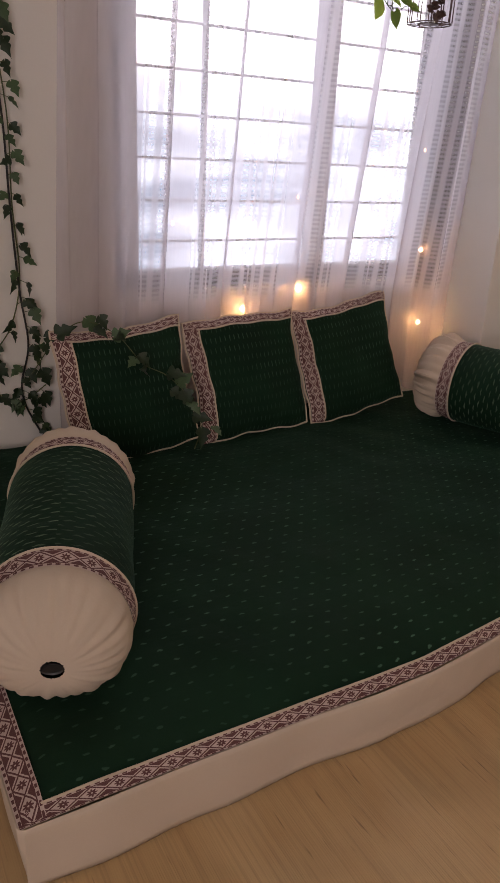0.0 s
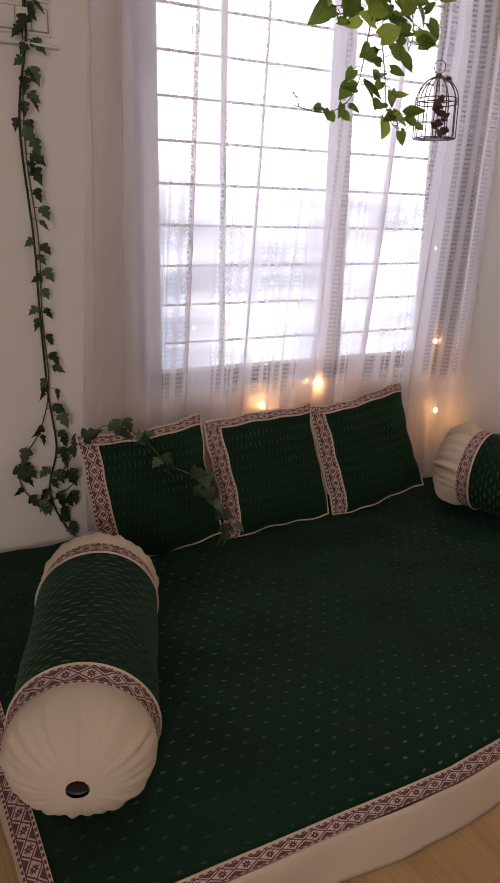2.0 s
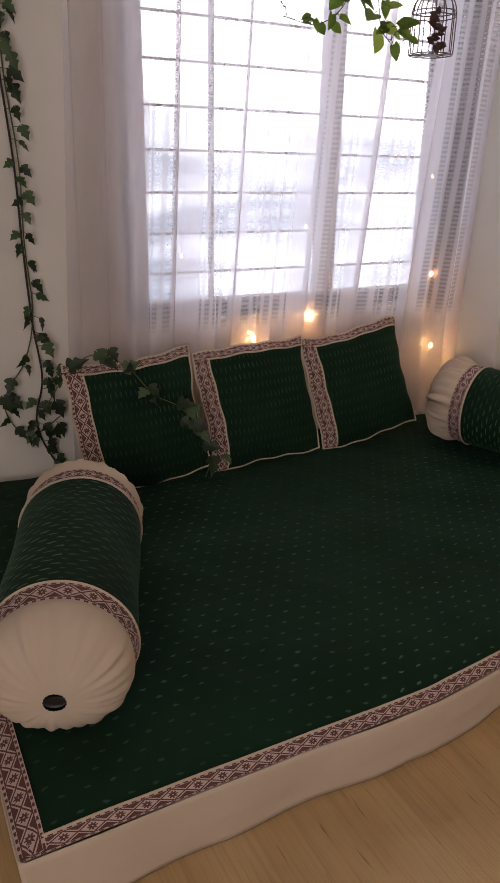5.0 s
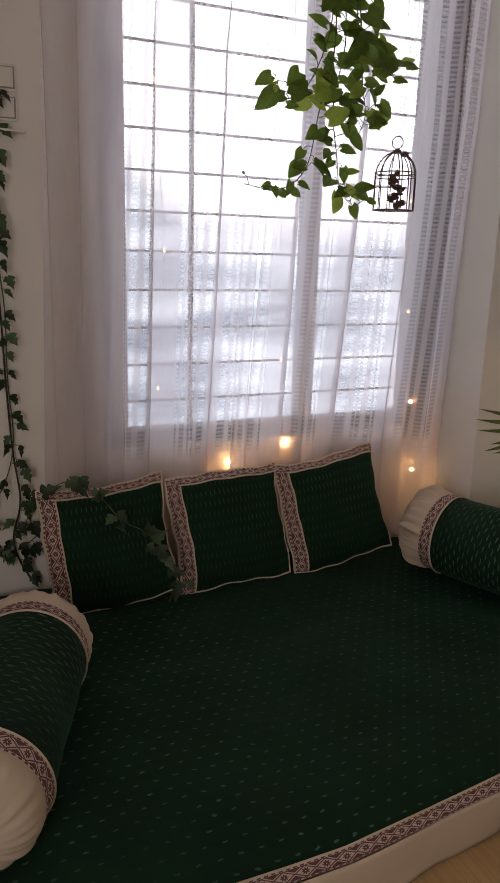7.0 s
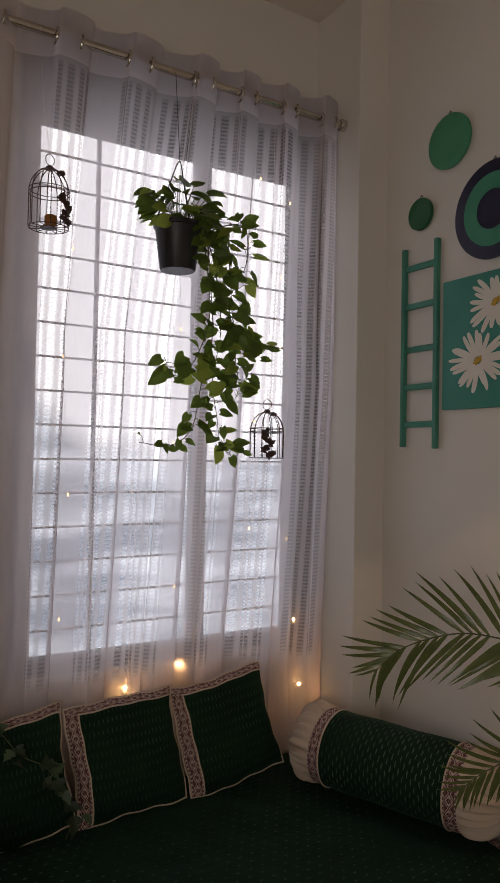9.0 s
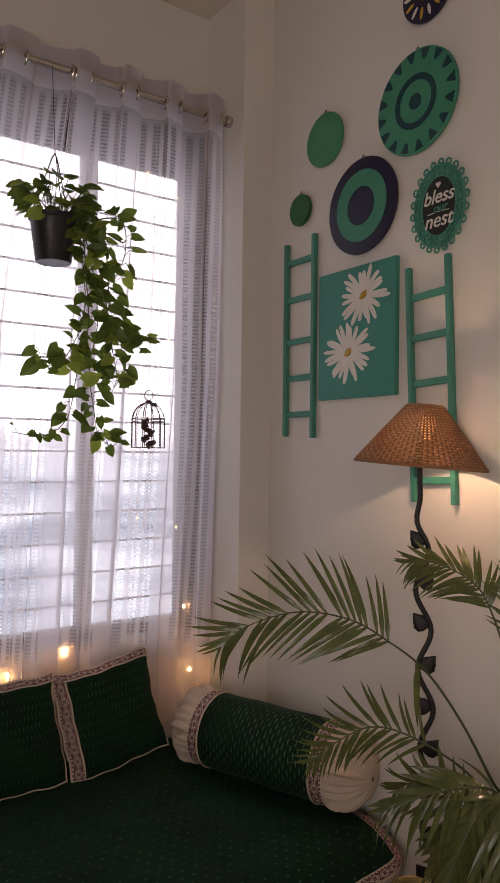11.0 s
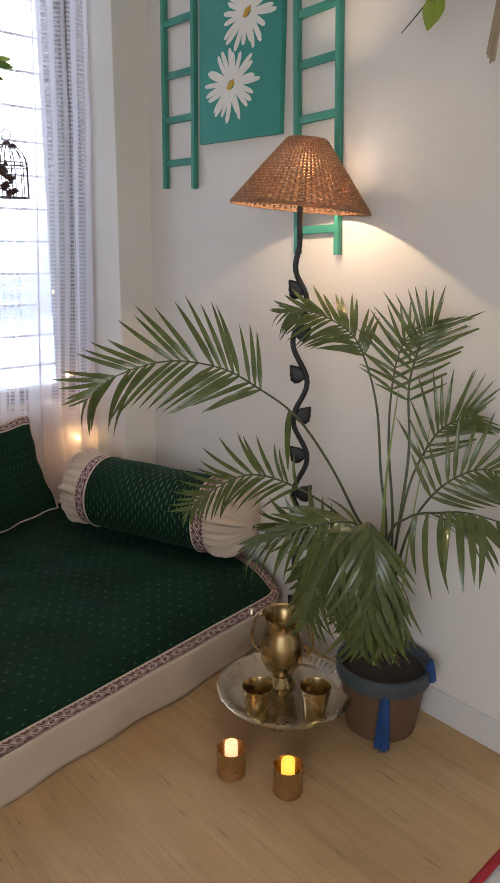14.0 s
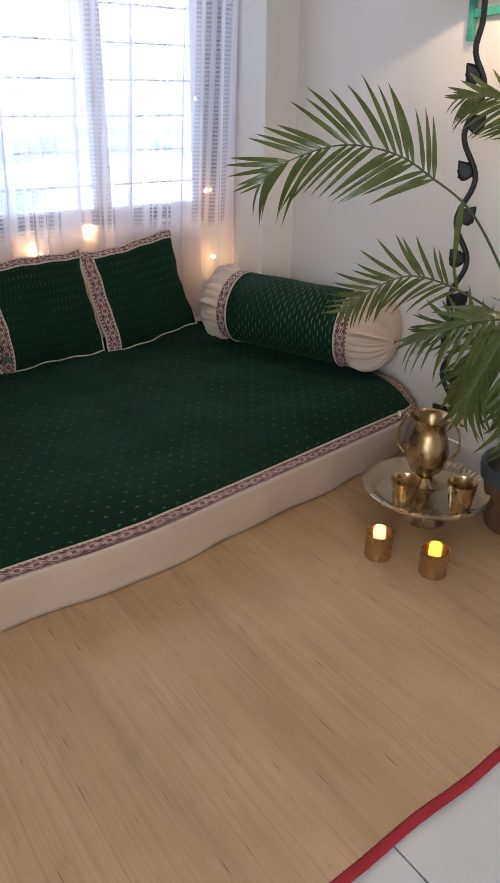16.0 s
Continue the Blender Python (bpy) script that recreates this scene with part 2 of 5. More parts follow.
def part(name, bm, mat_, parent=None, label="", smooth=True):
    """Links a bmesh as one mesh object under a thing or a part."""
    me = bpy.data.meshes.new(name)
    bm.normal_update()
    bm.to_mesh(me)
    bm.free()
    for slot in mat_ if isinstance(mat_, (list, tuple)) else [mat_]:
        me.materials.append(slot)
    if smooth:
        me.polygons.foreach_set("use_smooth", [True] * len(me.polygons))
        me.set_sharp_from_angle(angle=radians(38))
    ob = new(name, me)
    ob.parent = parent
    return tagged(ob, label)


def box(size, at=(0, 0, 0), bevel=0.0, bm=None, m=None):
    bm = bm or bmesh.new()
    one = bmesh.new()
    bmesh.ops.create_cube(one, size=1.0, matrix=Matrix.Diagonal((*size, 1)))
    if bevel:
        bmesh.ops.bevel(one, geom=one.edges[:], offset=bevel, segments=2, affect="EDGES", profile=0.6)
    bmesh.ops.transform(one, matrix=Matrix.Translation(at) @ (m or Matrix()), verts=one.verts[:])
    return join(bm, one)


def join(bm, other):
    me = bpy.data.meshes.new("joined")
    other.to_mesh(me)
    other.free()
    bm.from_mesh(me)
    bpy.data.meshes.remove(me)
    return bm


def lathe(profile, n=32, at=(0, 0, 0), bm=None, ripple=None, caps=True):
    """A turned body: (radius, height) from bottom to top. ripple(angle, k) scales the radius."""
    bm = bm or bmesh.new()
    rings = []
    for k, (r, z) in enumerate(profile):
        ring = []
        for i in range(n):
            a = 2 * math.pi * i / n
            s = ripple(a, k) if ripple else 1.0
            ring.append(bm.verts.new((at[0] + r * s * math.cos(a), at[1] + r * s * math.sin(a), at[2] + z)))
        rings.append(ring)
    for lo, hi in zip(rings, rings[1:]):
        for i in range(n):
            bm.faces.new((lo[i], lo[(i + 1) % n], hi[(i + 1) % n], hi[i]))
    for ring, up in ((rings[0], False), (rings[-1], True)) if caps else ():
        if abs(profile[-1 if up else 0][0]) > 1e-4:
            bm.faces.new(ring if up else ring[::-1])
    return bm


def spline(points, n):
    """n + 1 points on a Catmull-Rom curve through the given ones."""
    p = [Vector(q) for q in points]
    p = [p[0] * 2 - p[1], *p, p[-1] * 2 - p[-2]]
    out = []
    for i in range(n + 1):
        s = min(i / n * (len(p) - 3), len(p) - 3 - 1e-6)
        k, t = int(s), s - int(s)
        a, b, c, d = p[k:k + 4]
        out.append(0.5 * ((2 * b) + (c - a) * t + (2 * a - 5 * b + 4 * c - d) * t * t + (3 * b - a - 3 * c + d) * t ** 3))
    return out


def tube(points, radius, n=8, bm=None, closed=False):
    """A round rod along points; radius: a number, or one for each point."""
    bm = bm or bmesh.new()
    pts = [Vector(p) for p in points]
    count = len(pts)
    rad = [radius] * count if isinstance(radius, (int, float)) else list(radius)
    side, rings = None, []
    for i, p in enumerate(pts):
        if closed:
            way = (pts[(i + 1) % count] - pts[i - 1]).normalized()
        else:
            way = (pts[min(i + 1, count - 1)] - pts[max(i - 1, 0)]).normalized()
        side = side or (Vector((0, 0, 1)) if abs(way.z) < 0.9 else Vector((1, 0, 0)))
        side = (side - way * side.dot(way)).normalized()
        up = way.cross(side)
        rings.append([bm.verts.new(p + rad[i] * (math.cos(2 * math.pi * k / n) * side + math.sin(2 * math.pi * k / n) * up)) for k in range(n)])
    pairs = list(zip(rings, rings[1:])) + ([(rings[-1], rings[0])] if closed else [])
    for lo, hi in pairs:
        for k in range(n):
            bm.faces.new((lo[k], lo[(k + 1) % n], hi[(k + 1) % n], hi[k]))
    if not closed:
        bm.faces.new(rings[0][::-1])
        bm.faces.new(rings[-1])
    return bm


def sheet(f, nu, nv, uv=None, bm=None, wrap=False):
    """A grid of f(u, v) with u, v from 0 to 1; uv(u, v) gives the cloth's own measure in metres."""
    bm = bm or bmesh.new()
    lay = bm.loops.layers.uv.verify()
    cols = nu if wrap else nu + 1
    grid = [[bm.verts.new(f(i / nu, j / nv)) for j in range(nv + 1)] for i in range(cols)]
    for i in range(nu):
        for j in range(nv):
            quad = ((i, j), (i + 1, j), (i + 1, j + 1), (i, j + 1))
            face = bm.faces.new([grid[a % cols][b] for a, b in quad])
            for loop, (a, b) in zip(face.loops, quad):
                loop[lay].uv = uv(a / nu, b / nv) if uv else (a / nu, b / nv)
    return bm


def solid(ob, thickness, offset=-1.0):
    mod = ob.modifiers.new("thickness", "SOLIDIFY")
    mod.thickness, mod.offset = thickness, offset
    return ob


def structure(name, bm, mat_, label, category, smooth=False):
    return tagged(part(name, bm, mat_, None, "", smooth), label, category, "", "structure")


# ---- the room ----
WX0, WX1, WY0, WY1, TOP = -1.6, 2.30, -3.0, 2.15, 3.52
OX0, OX1, OZ0, OZ1 = 0.83, 2.143, 0.74, 3.03

bm = box((OX0 - WX0 + 0.2, 0.23, TOP), ((OX0 + WX0 - 0.2) / 2, WY1 + 0.115, TOP / 2))
box((0.31, 0.23, TOP), (OX1 + 0.155, WY1 + 0.115, TOP / 2), 0, bm)
box((OX1 - OX0, 0.23, OZ0), ((OX0 + OX1) / 2, WY1 + 0.115, OZ0 / 2), 0, bm)
box((OX1 - OX0, 0.23, TOP - OZ1), ((OX0 + OX1) / 2, WY1 + 0.115, (TOP + OZ1) / 2), 0, bm)
structure("wall_north", bm, PAINT, "cream painted plaster wall around the curtained window", "wall")
structure("wall_east", box((0.2, 5.5, TOP), (WX1 + 0.1, -0.42, TOP / 2)), PAINT, "pale cream painted wall hung with craft decor", "wall")
PILLAR_X, PILLAR_Y = 2.145, 1.85
bm = box((2.31 - PILLAR_X, 2.16 - PILLAR_Y, TOP - 0.002), ((2.31 + PILLAR_X) / 2, (2.16 + PILLAR_Y) / 2, TOP / 2), 0.004)
structure("wall_corner", bm, PAINT, "cream plaster pillar in the corner beside the window", "wall")
# unseen south and west walls, assumed to close the room; opening added for the area lamp
structure("wall_south", box((4.3, 0.2, TOP), (0.35, WY0 - 0.1, TOP / 2)), PAINT, "plain cream painted wall", "wall")
bm = box((0.2, 0.2, TOP), (WX0 - 0.1, -2.9, TOP / 2))
box((0.2, 3.05, TOP), (WX0 - 0.1, 0.625, TOP / 2), 0, bm)
box((0.2, 1.9, 0.4), (WX0 - 0.1, -1.85, 0.2), 0, bm)
box((0.2, 1.9, TOP - 2.5), (WX0 - 0.1, -1.85, (TOP + 2.5) / 2), 0, bm)
structure("wall_west", bm, PAINT, "plain cream painted wall with an assumed, unseen opening for daylight", "wall")
structure("ceiling", box((4.3, 5.6, 0.15), (0.35, -0.4, TOP + 0.075)), CEILING, "plain cream painted ceiling", "ceiling")

floor = structure("floor", box((4.3, 5.6, 0.1), (0.35, -0.4, -0.058)), GROUT, "white ceramic tiled floor with dark joints", "floor")
bm = box((0.012, 3.9, 0.10), (WX1 - 0.006, -1.06, 0.05), 0.002)
structure("baseboard", bm, TILE, "low pale tile skirting along the wall", "baseboard")

MAT_T = 0.006
bm = bmesh.new()
plan = [(-1.6, -0.235), (2.288, -0.032), (2.288, 2.148), (-1.6, 2.148)]
lo = [bm.verts.new((x, y, 0.0005)) for x, y in plan]
hi = [bm.verts.new((x, y, MAT_T)) for x, y in plan]
bm.faces.new(hi)
for i in range(4):
    bm.faces.new((lo[i], lo[(i + 1) % 4], hi[(i + 1) % 4], hi[i]))
straw_mat = tagged(part("straw_mat", bm, STRAW, None, "", False), "woven straw floor mat with red cloth edging on tiles", "mat")
bm = sheet(lambda u, v: (-1.6 + 3.88 * u, -0.252 + 0.2025 * u + 0.023 * v + 0.006 * math.sin(9 * u + 1) + 0.004 * math.sin(31 * u) + 0.002 * math.sin(83 * u), 0.0068 + 0.0035 * math.sin(math.pi * v)), 80, 4)
solid(part("red_edging", bm, REDTAPE, straw_mat, "red cloth edging"), 0.002)

# ---- the window ----
window = tagged(new("window_1"), "tall dark-framed window with horizontal steel grille bars", "window", "", "structure")


def member(name, x0, x1, z0, z1, y0, y1, mat_, bevel=0.004, label=""):
    return part(name, box((x1 - x0, y1 - y0, z1 - z0), ((x0 + x1) / 2, (y0 + y1) / 2, (z0 + z1) / 2), bevel), mat_, window, label)


member("frame_stile", 0.832, 0.868, OZ0, 2.79, 2.19, 2.27, FRAME)
member("sash_stile", 0.868, 0.925, 0.79, 2.79, 2.20, 2.26, STEEL, 0.004, "white painted sash")
member("frame_stile", 2.058, 2.141, OZ0, 2.79, 2.10, 2.27, FRAME)
member("frame_head", 0.832, 2.141, 2.79, OZ1 - 0.002, 2.19, 2.27, FRAME)
member("window_sill", 0.868, 2.058, OZ0, 0.79, 2.19, 2.27, FRAME)
member("frame_post", 1.575, 1.635, 0.79, 2.79, 2.19, 2.25, STEEL)
member("sash_bar", 1.147, 1.158, 0.79, 2.79, 2.20, 2.23, STEEL)
part("window_handle", box((0.026, 0.03, 0.25), (0.885, 2.180, 1.835), 0.008), FRAME, window, "dark metal pull handle")
z = 0.873
while z < 2.76:
    part("grille_bar", box((1.19, 0.008, 0.008), (1.525, 2.30, z), 0.002), STEEL, window)
    z += 0.1311
GLASS = material("window_glass", (1, 1, 1), 0.02, Transmission_Weight=1.0, IOR=1.1)
for x0, x1 in ((0.925, 1.575), (1.635, 2.058)):
    pane = part("pane", box((x1 - x0, 0.004, 2.0), ((x0 + x1) / 2, 2.245, 1.79)), GLASS, window, "", False)
    pane.visible_shadow = False

# bright haze outside, a neighbouring roofline and its pale wall low down
HAZE = material("bright_haze")
hz = node(HAZE, "Emission", Strength=4.2)
high, across = node_axis(HAZE, 2), node_axis(HAZE, 0)
slope = calc(HAZE, "MULTIPLY", calc(HAZE, "MAXIMUM", calc(HAZE, "SUBTRACT", 2.45, across), 0.0), 0.85)
ridge = calc(HAZE, "SUBTRACT", calc(HAZE, "SUBTRACT", high, slope), calc(HAZE, "MULTIPLY", grain(HAZE, 2.2, 3.0), 0.25))
sky_share = span(HAZE, ridge, 1.30, 1.62)
band = grain(HAZE, 1.0, 3.0, coords(HAZE, "Object", (0.7, 1.0, 3.2)))
low = mix(HAZE, span(HAZE, band, 0.38, 0.62), (0.18, 0.22, 0.28), (0.58, 0.65, 0.75))
plug(HAZE, mix(HAZE, sky_share, low, (0.96, 1.0, 1.08)), hz.inputs[0])
HAZE.node_tree.links.new(hz.outputs[0], HAZE.node_tree.nodes["Material Output"].inputs[0])
backdrop = structure("backdrop", box((12, 0.05, 9), (1.5, 6.0, 2.0)), HAZE, "white overcast daylight haze outside the window", "sky")

# ---- curtains ----
ROD_Y, ROD_Z = 1.947, 2.968
rod = thing("curtain_rod", (0.6, ROD_Y, ROD_Z), 0, "brushed steel curtain rod above the window", "curtain rod")
part("rod", tube([(0, 0, 0), (1.51, 0, 0)], 0.0145, 16), CHROME, rod)
part("end_cap", tube([(1.51, 0, 0), (1.514, 0, 0), (1.518, 0, 0), (1.539, 0, 0), (1.542, 0, 0)], [0.0145, 0.022, 0.0245, 0.0245, 0.019], 20), CHROME, rod)
for bx in (0.12, 1.50):
    part("bracket", box((0.02, 0.19, 0.024), (bx, 0.097, -0.005), 0.004), CHROME, rod)


def curtain(name, x_top, x_bot, rings, waves, phase, label):
    """A sheer hung on eyelets from the rod, weaving before and behind it; x_top and x_bot: its two edges above and below."""
    cur = thing(name, (0, 0, 0), 0, label, "curtain", "sheer curtains")
    z0, z1 = 0.325, 3.055

    def f(u, v):
        flare = min(1.0, (1 - v) / 0.05) ** 0.7
        slow = min(1.0, (1 - v) / 0.4)
        f0, f1 = (flare, slow) if x_top[0] < 1 else (slow, flare)
        e0, e1 = x_top[0] + (x_bot[0] - x_top[0]) * f0, x_top[1] + (x_bot[1] - x_top[1]) * f1
        wide = e0 + (e1 - e0) * u
        a = 2 * math.pi * waves * u + phase
        drop = 1 - v
        back = max(0.0, min(1.0, (1.85 - z0 - (z1 - z0) * v) / 1.15)) * (0.55 + 0.45 * max(0.0, min(1.0, (2.05 - wide) / 0.30)))
        y = ROD_Y + 0.004 + 0.140 * back + (0.034 - 0.016 * drop) * math.sin(a) + 0.010 * drop * math.sin(2.3 * a + 1.3 + 1.5 * v) + 0.006 * math.sin(17 * u + 9 * v)
        return (wide + 0.018 * math.cos(2 * a) * (1 - 0.4 * drop) + 0.014 * drop * math.sin(3 * a + 4 * v), y, z0 + (z1 - z0) * v)

    wide = 1.28 * (x_top[1] - x_top[0])
    left = x_top[0] < 1
    lead = -0.37 * wide if left else 0.1635 - 0.95 * wide

    def weave(u, v):
        """Cloth metres; the outer hem is plain."""
        if left:
            q = u if u > 0.37 else 0.37 - (0.37 - u) * 0.28
        else:
            q = u if u < 0.95 else 0.95 + (u - 0.95) * 0.8
        return (5 * 0.26 + lead + q * wide, z0 + (z1 - z0) * v)

    part("cloth", sheet(f, 200, 46, weave), SHEER, cur)
    for k in range(-1, rings):
        turn = (-0.55 if k % 2 == 0 else math.pi + 0.55) + 2 * math.pi * (k // 2 + (1 if phase > 0.5 else 0))
        u = (turn - phase) / (2 * math.pi * waves)
        if not 0.01 < u < 0.99:
            continue
        x = f(u, 0.965)[0]
        ring = [(x + 0.004 * math.sin(a), ROD_Y + 0.027 * math.cos(a), ROD_Z - 0.007 + 0.029 * math.sin(a)) for a in (2 * math.pi * i / 24 for i in range(24))]
        part("eyelet", tube(ring, 0.0045, 8, None, True), CHROME, cur, "chrome eyelet ring")
    return cur


curtain("sheer_curtain", (0.64, 1.445), (0.625, 1.300), 9, 3.1, 3.63, "white sheer curtain with openwork bars hanging beside the window")
curtain("sheer_curtain", (1.42, 2.120), (1.315, 2.118), 9, 3.63, 3.34, "white sheer curtain with openwork bars hanging in soft folds")

# ---- the floor bed ----
bed = thing("floor_bed", (0, 0, 0), 0, "low floor mattress under a dark green bedspread with printed border", "mattress")
BX0, BX1, BY0, BY1 = 0.190, 2.245, 0.838, 2.10


def bed_edge(x):
    """The front edge's run, with its rounded far corner."""
    return BY0 + 0.008 * math.sin(2.2 * x) * max(0.0, 1.6 - x) + 0.108 * max(0.0, x - 1.05) + 0.045 * max(0.0, (x - 2.13) / 0.115) ** 2.6


def bed_top(x, y):
    d = min(x - BX0, BX1 - x + 0.09, y - bed_edge(x))
    soft = max(0.0, 1 - max(d, 0) / 0.16)
    lump = 0.006 * math.sin(5.1 * x + 1.0) * math.sin(4.3 * y) + 0.008 * noise.noise((x * 4.0, y * 6.0, 2.2)) + 0.0035 * noise.noise((x * 11 + y * 6, y * 5, 5.1)) + 0.014 * max(0.0, 1.15 - x) * noise.noise((x * 9 + y * 3, y * 4 - x * 2, 7.0))
    rise = 0.205 + 0.085 * max(0.0, min(1.0, (y - 0.95) / 0.85)) + 0.040 * max(0.0, min(1.0, (x - 0.6) / 1.3)) * max(0.0, min(1.0, (1.75 - y) / 0.6))
    edge = 0.162 + 0.024 * max(0.0, x - 0.9)
    return rise + (edge - rise) * soft ** 2.3 + lump * (1 - soft)


def on_bed(u, v, x0, x1, d0, d1, lift):
    x = x0 + (x1 - x0) * u
    e = bed_edge(x)
    far = BY1 if x < PILLAR_X - 0.01 else PILLAR_Y - 0.005
    y = e + d0 + ((d1 if d1 is not None else far - e) - d0) * v
    return (x, y, bed_top(x, y) + lift)


bm = sheet(lambda u, v: on_bed(u, v ** 1.3, BX0 + 0.001, BX1 - 0.001, 0.001, None, 0), 120, 70,
           lambda u, v: (BX0 + (BX1 - BX0) * u, BY0 + (BY1 - BY0) * v ** 1.3))
part("bedspread", bm, BEDSPREAD, bed, "dark green cotton bedspread with small pale dashes")
bm = sheet(lambda u, v: on_bed(u, v, BX0, BX1, -0.004, 0.021, 0.003), 120, 6, lambda u, v: (u * 2.02, v))
part("border_band", bm, BAND, bed, "cream and maroon printed border")
for x0, x1, y1 in ((BX0 - 0.002, BX0 + 0.044, 2.0), (BX1 - 0.048, BX1 + 0.002, PILLAR_Y - 0.01)):
    def strip(u, v, x0=x0, x1=x1, y1=y1):
        x = x0 + (x1 - x0) * v
        e = bed_edge(min(x, BX1)) + 0.002
        y = e + (y1 - e) * u
        return (x, y, bed_top(x, y) + 0.0045)
    part("border_band", sheet(strip, 50, 5, lambda u, v: (u * 1.2, v)), BAND, bed, "cream and maroon printed border")


line = [on_bed(i / 120, 0.0, BX0 + 0.04, BX1 - 0.04, 0.022, 0.04, 0.003) for i in range(121)]
part("piping", tube(line, 0.0026, 6), CREAM, bed, "cream piping")


def skirt(u, v):
    """The cream drop round the two front sides and down to the floor mat."""
    length = u * 3.3
    hang = 1 - v
    fold = 0.007 * math.sin(9 * length) + 0.005 * math.sin(23 * length + 2) + 0.010 * noise.noise((length * 3.1, v * 2.0, 0.3)) + 0.005 * noise.noise((length * 11, v * 5, 1.7))
    top, low = 0.162, MAT_T + 0.002
    z = low + (top - low) * v
    tuck = 0.022 * hang ** 1.5 + fold * (0.25 + 0.75 * hang)
    if u < 0.33:
        y = 2.0 - (2.0 - BY0) * u / 0.33
        return (BX0 - 0.004 + tuck * 0.6, max(y, bed_edge(BX0) + tuck), z)
    if u < 0.92:
        x = BX0 + (BX1 - BX0) * (u - 0.33) / 0.59
        return (x, bed_edge(x) - 0.006 + tuck * 0.7 + 0.03 * hang * max(0, x - 0.9), z + 0.024 * max(0.0, x - 0.9) * v)
    y = bed_edge(BX1) + (PILLAR_Y - 0.01 - bed_edge(BX1)) * (u - 0.92) / 0.08
    return (BX1 + 0.004 - tuck * 0.3, y + tuck * 0.5, z + 0.03 * v)


solid(part("skirt", sheet(skirt, 220, 10), CREAM, bed, "cream cotton drop to the floor"), 0.003)


# ---- cushions and bolsters ----
def cushion(at, turn, lean, roll, seed, label, left_side):
    """A square back cushion: plump green face, printed bands along the top and one side, cream piping and back."""
    rnd = random.Random(seed)
    cu = new("back_cushion")
    cu.matrix_world = Matrix.Translation(at) @ pose(0, 0, 0, -lean, 0, turn) @ pose(0, 0, 0, 0, -roll, 0)
    tagged(cu, label, "cushion", "back cushions")
    w, h, t = 0.413, 0.394, 0.105
    ph = rnd.random() * 6

    def puff(u, v):
        a, b = abs(2 * u - 1), abs(2 * v - 1)
        return ((1 - a ** 2.6) * (1 - b ** 2.6)) ** 0.55

    def face(u, v, sign, lift=0.0):
        a, b = 2 * u - 1, 2 * v - 1
        pinch = 1 - 0.05 * (1 - b * b) * abs(a) ** 3 if abs(a) > abs(b) else 1 - 0.05 * (1 - a * a) * abs(b) ** 3
        x = w / 2 * a * pinch + (0.0045 * math.sin(7 * v + ph) + 0.0022 * math.sin(23 * v + 3 * ph)) * a * a
        z = h / 2 * b * pinch + (0.006 * math.sin(6 * u + 2 * ph) + 0.0026 * math.sin(21 * u + ph)) * b * b
        wr = (0.003 * math.sin(11 * u + 5 * v + ph) + 0.006 * noise.noise((5 * u + ph, 5 * v, 1.0)) + 0.003 * noise.noise((13 * u, 12 * v + ph, 4.0))) * puff(u, v)
        sag = 0.006 * (1 - b) * (1 - a * a)
        return (x, sign * (t * (0.5 + 0.12 * -b) * puff(u, v) + wr + lift) , h / 2 + z - sag)

    part("front", sheet(lambda u, v: face(u, v, -1), 34, 34, lambda u, v: (u * w, v * h)), CUSHION_GREEN, cu, "dark green cotton face with pale dashes")
    part("back", sheet(lambda u, v: face(1 - u, v, 1), 20, 20), CREAM, cu, "cream cotton back")
    part("band", sheet(lambda u, v: face(u, 0.925 + 0.072 * v, -1, 0.0022), 34, 5, lambda u, v: (u * w, v)), BAND, cu, "cream and maroon printed border")
    part("band", sheet(lambda u, v: face(0.004 + (0.125 if left_side else 0.11) * v, u * 0.93, -1, 0.0022), 34, 6, lambda u, v: (u * h, v)), BAND, cu, "cream and maroon printed border")
    rim = [face(i / 24, 0, 1) for i in range(24)] + [face(1, i / 24, 1) for i in range(24)] + [face(1 - i / 24, 1, 1) for i in range(24)] + [face(0, 1 - i / 24, 1) for i in range(24)]
    part("piping", tube(rim, 0.0038, 6, None, True), CREAM, cu, "cream piping")
    line = [face(0.004 + (0.125 if left_side else 0.11), i / 20 * 0.93, -1, 0.003) for i in range(21)]
    part("piping", tube(line, 0.0028, 6), CREAM, cu, "cream piping")
    line = [face(0.1 + 0.9 * i / 20, 0.925, -1, 0.003) for i in range(21)]
    part("piping", tube(line, 0.0028, 6), CREAM, cu, "cream piping")
    return cu


cushion((0.810, 1.905, 0.292), 1.0, 19, 3.4, 1, "dark green square cushion with maroon border, ivy trailing over it", True)
cushion((1.228, 1.910, 0.298), 0.0, 19, 3.2, 2, "dark green square cushion with printed maroon border", False)
cushion((1.652, 1.915, 0.318), -1.5, 19, 7.3, 3, "dark green square cushion leaning beside the bolster", False)


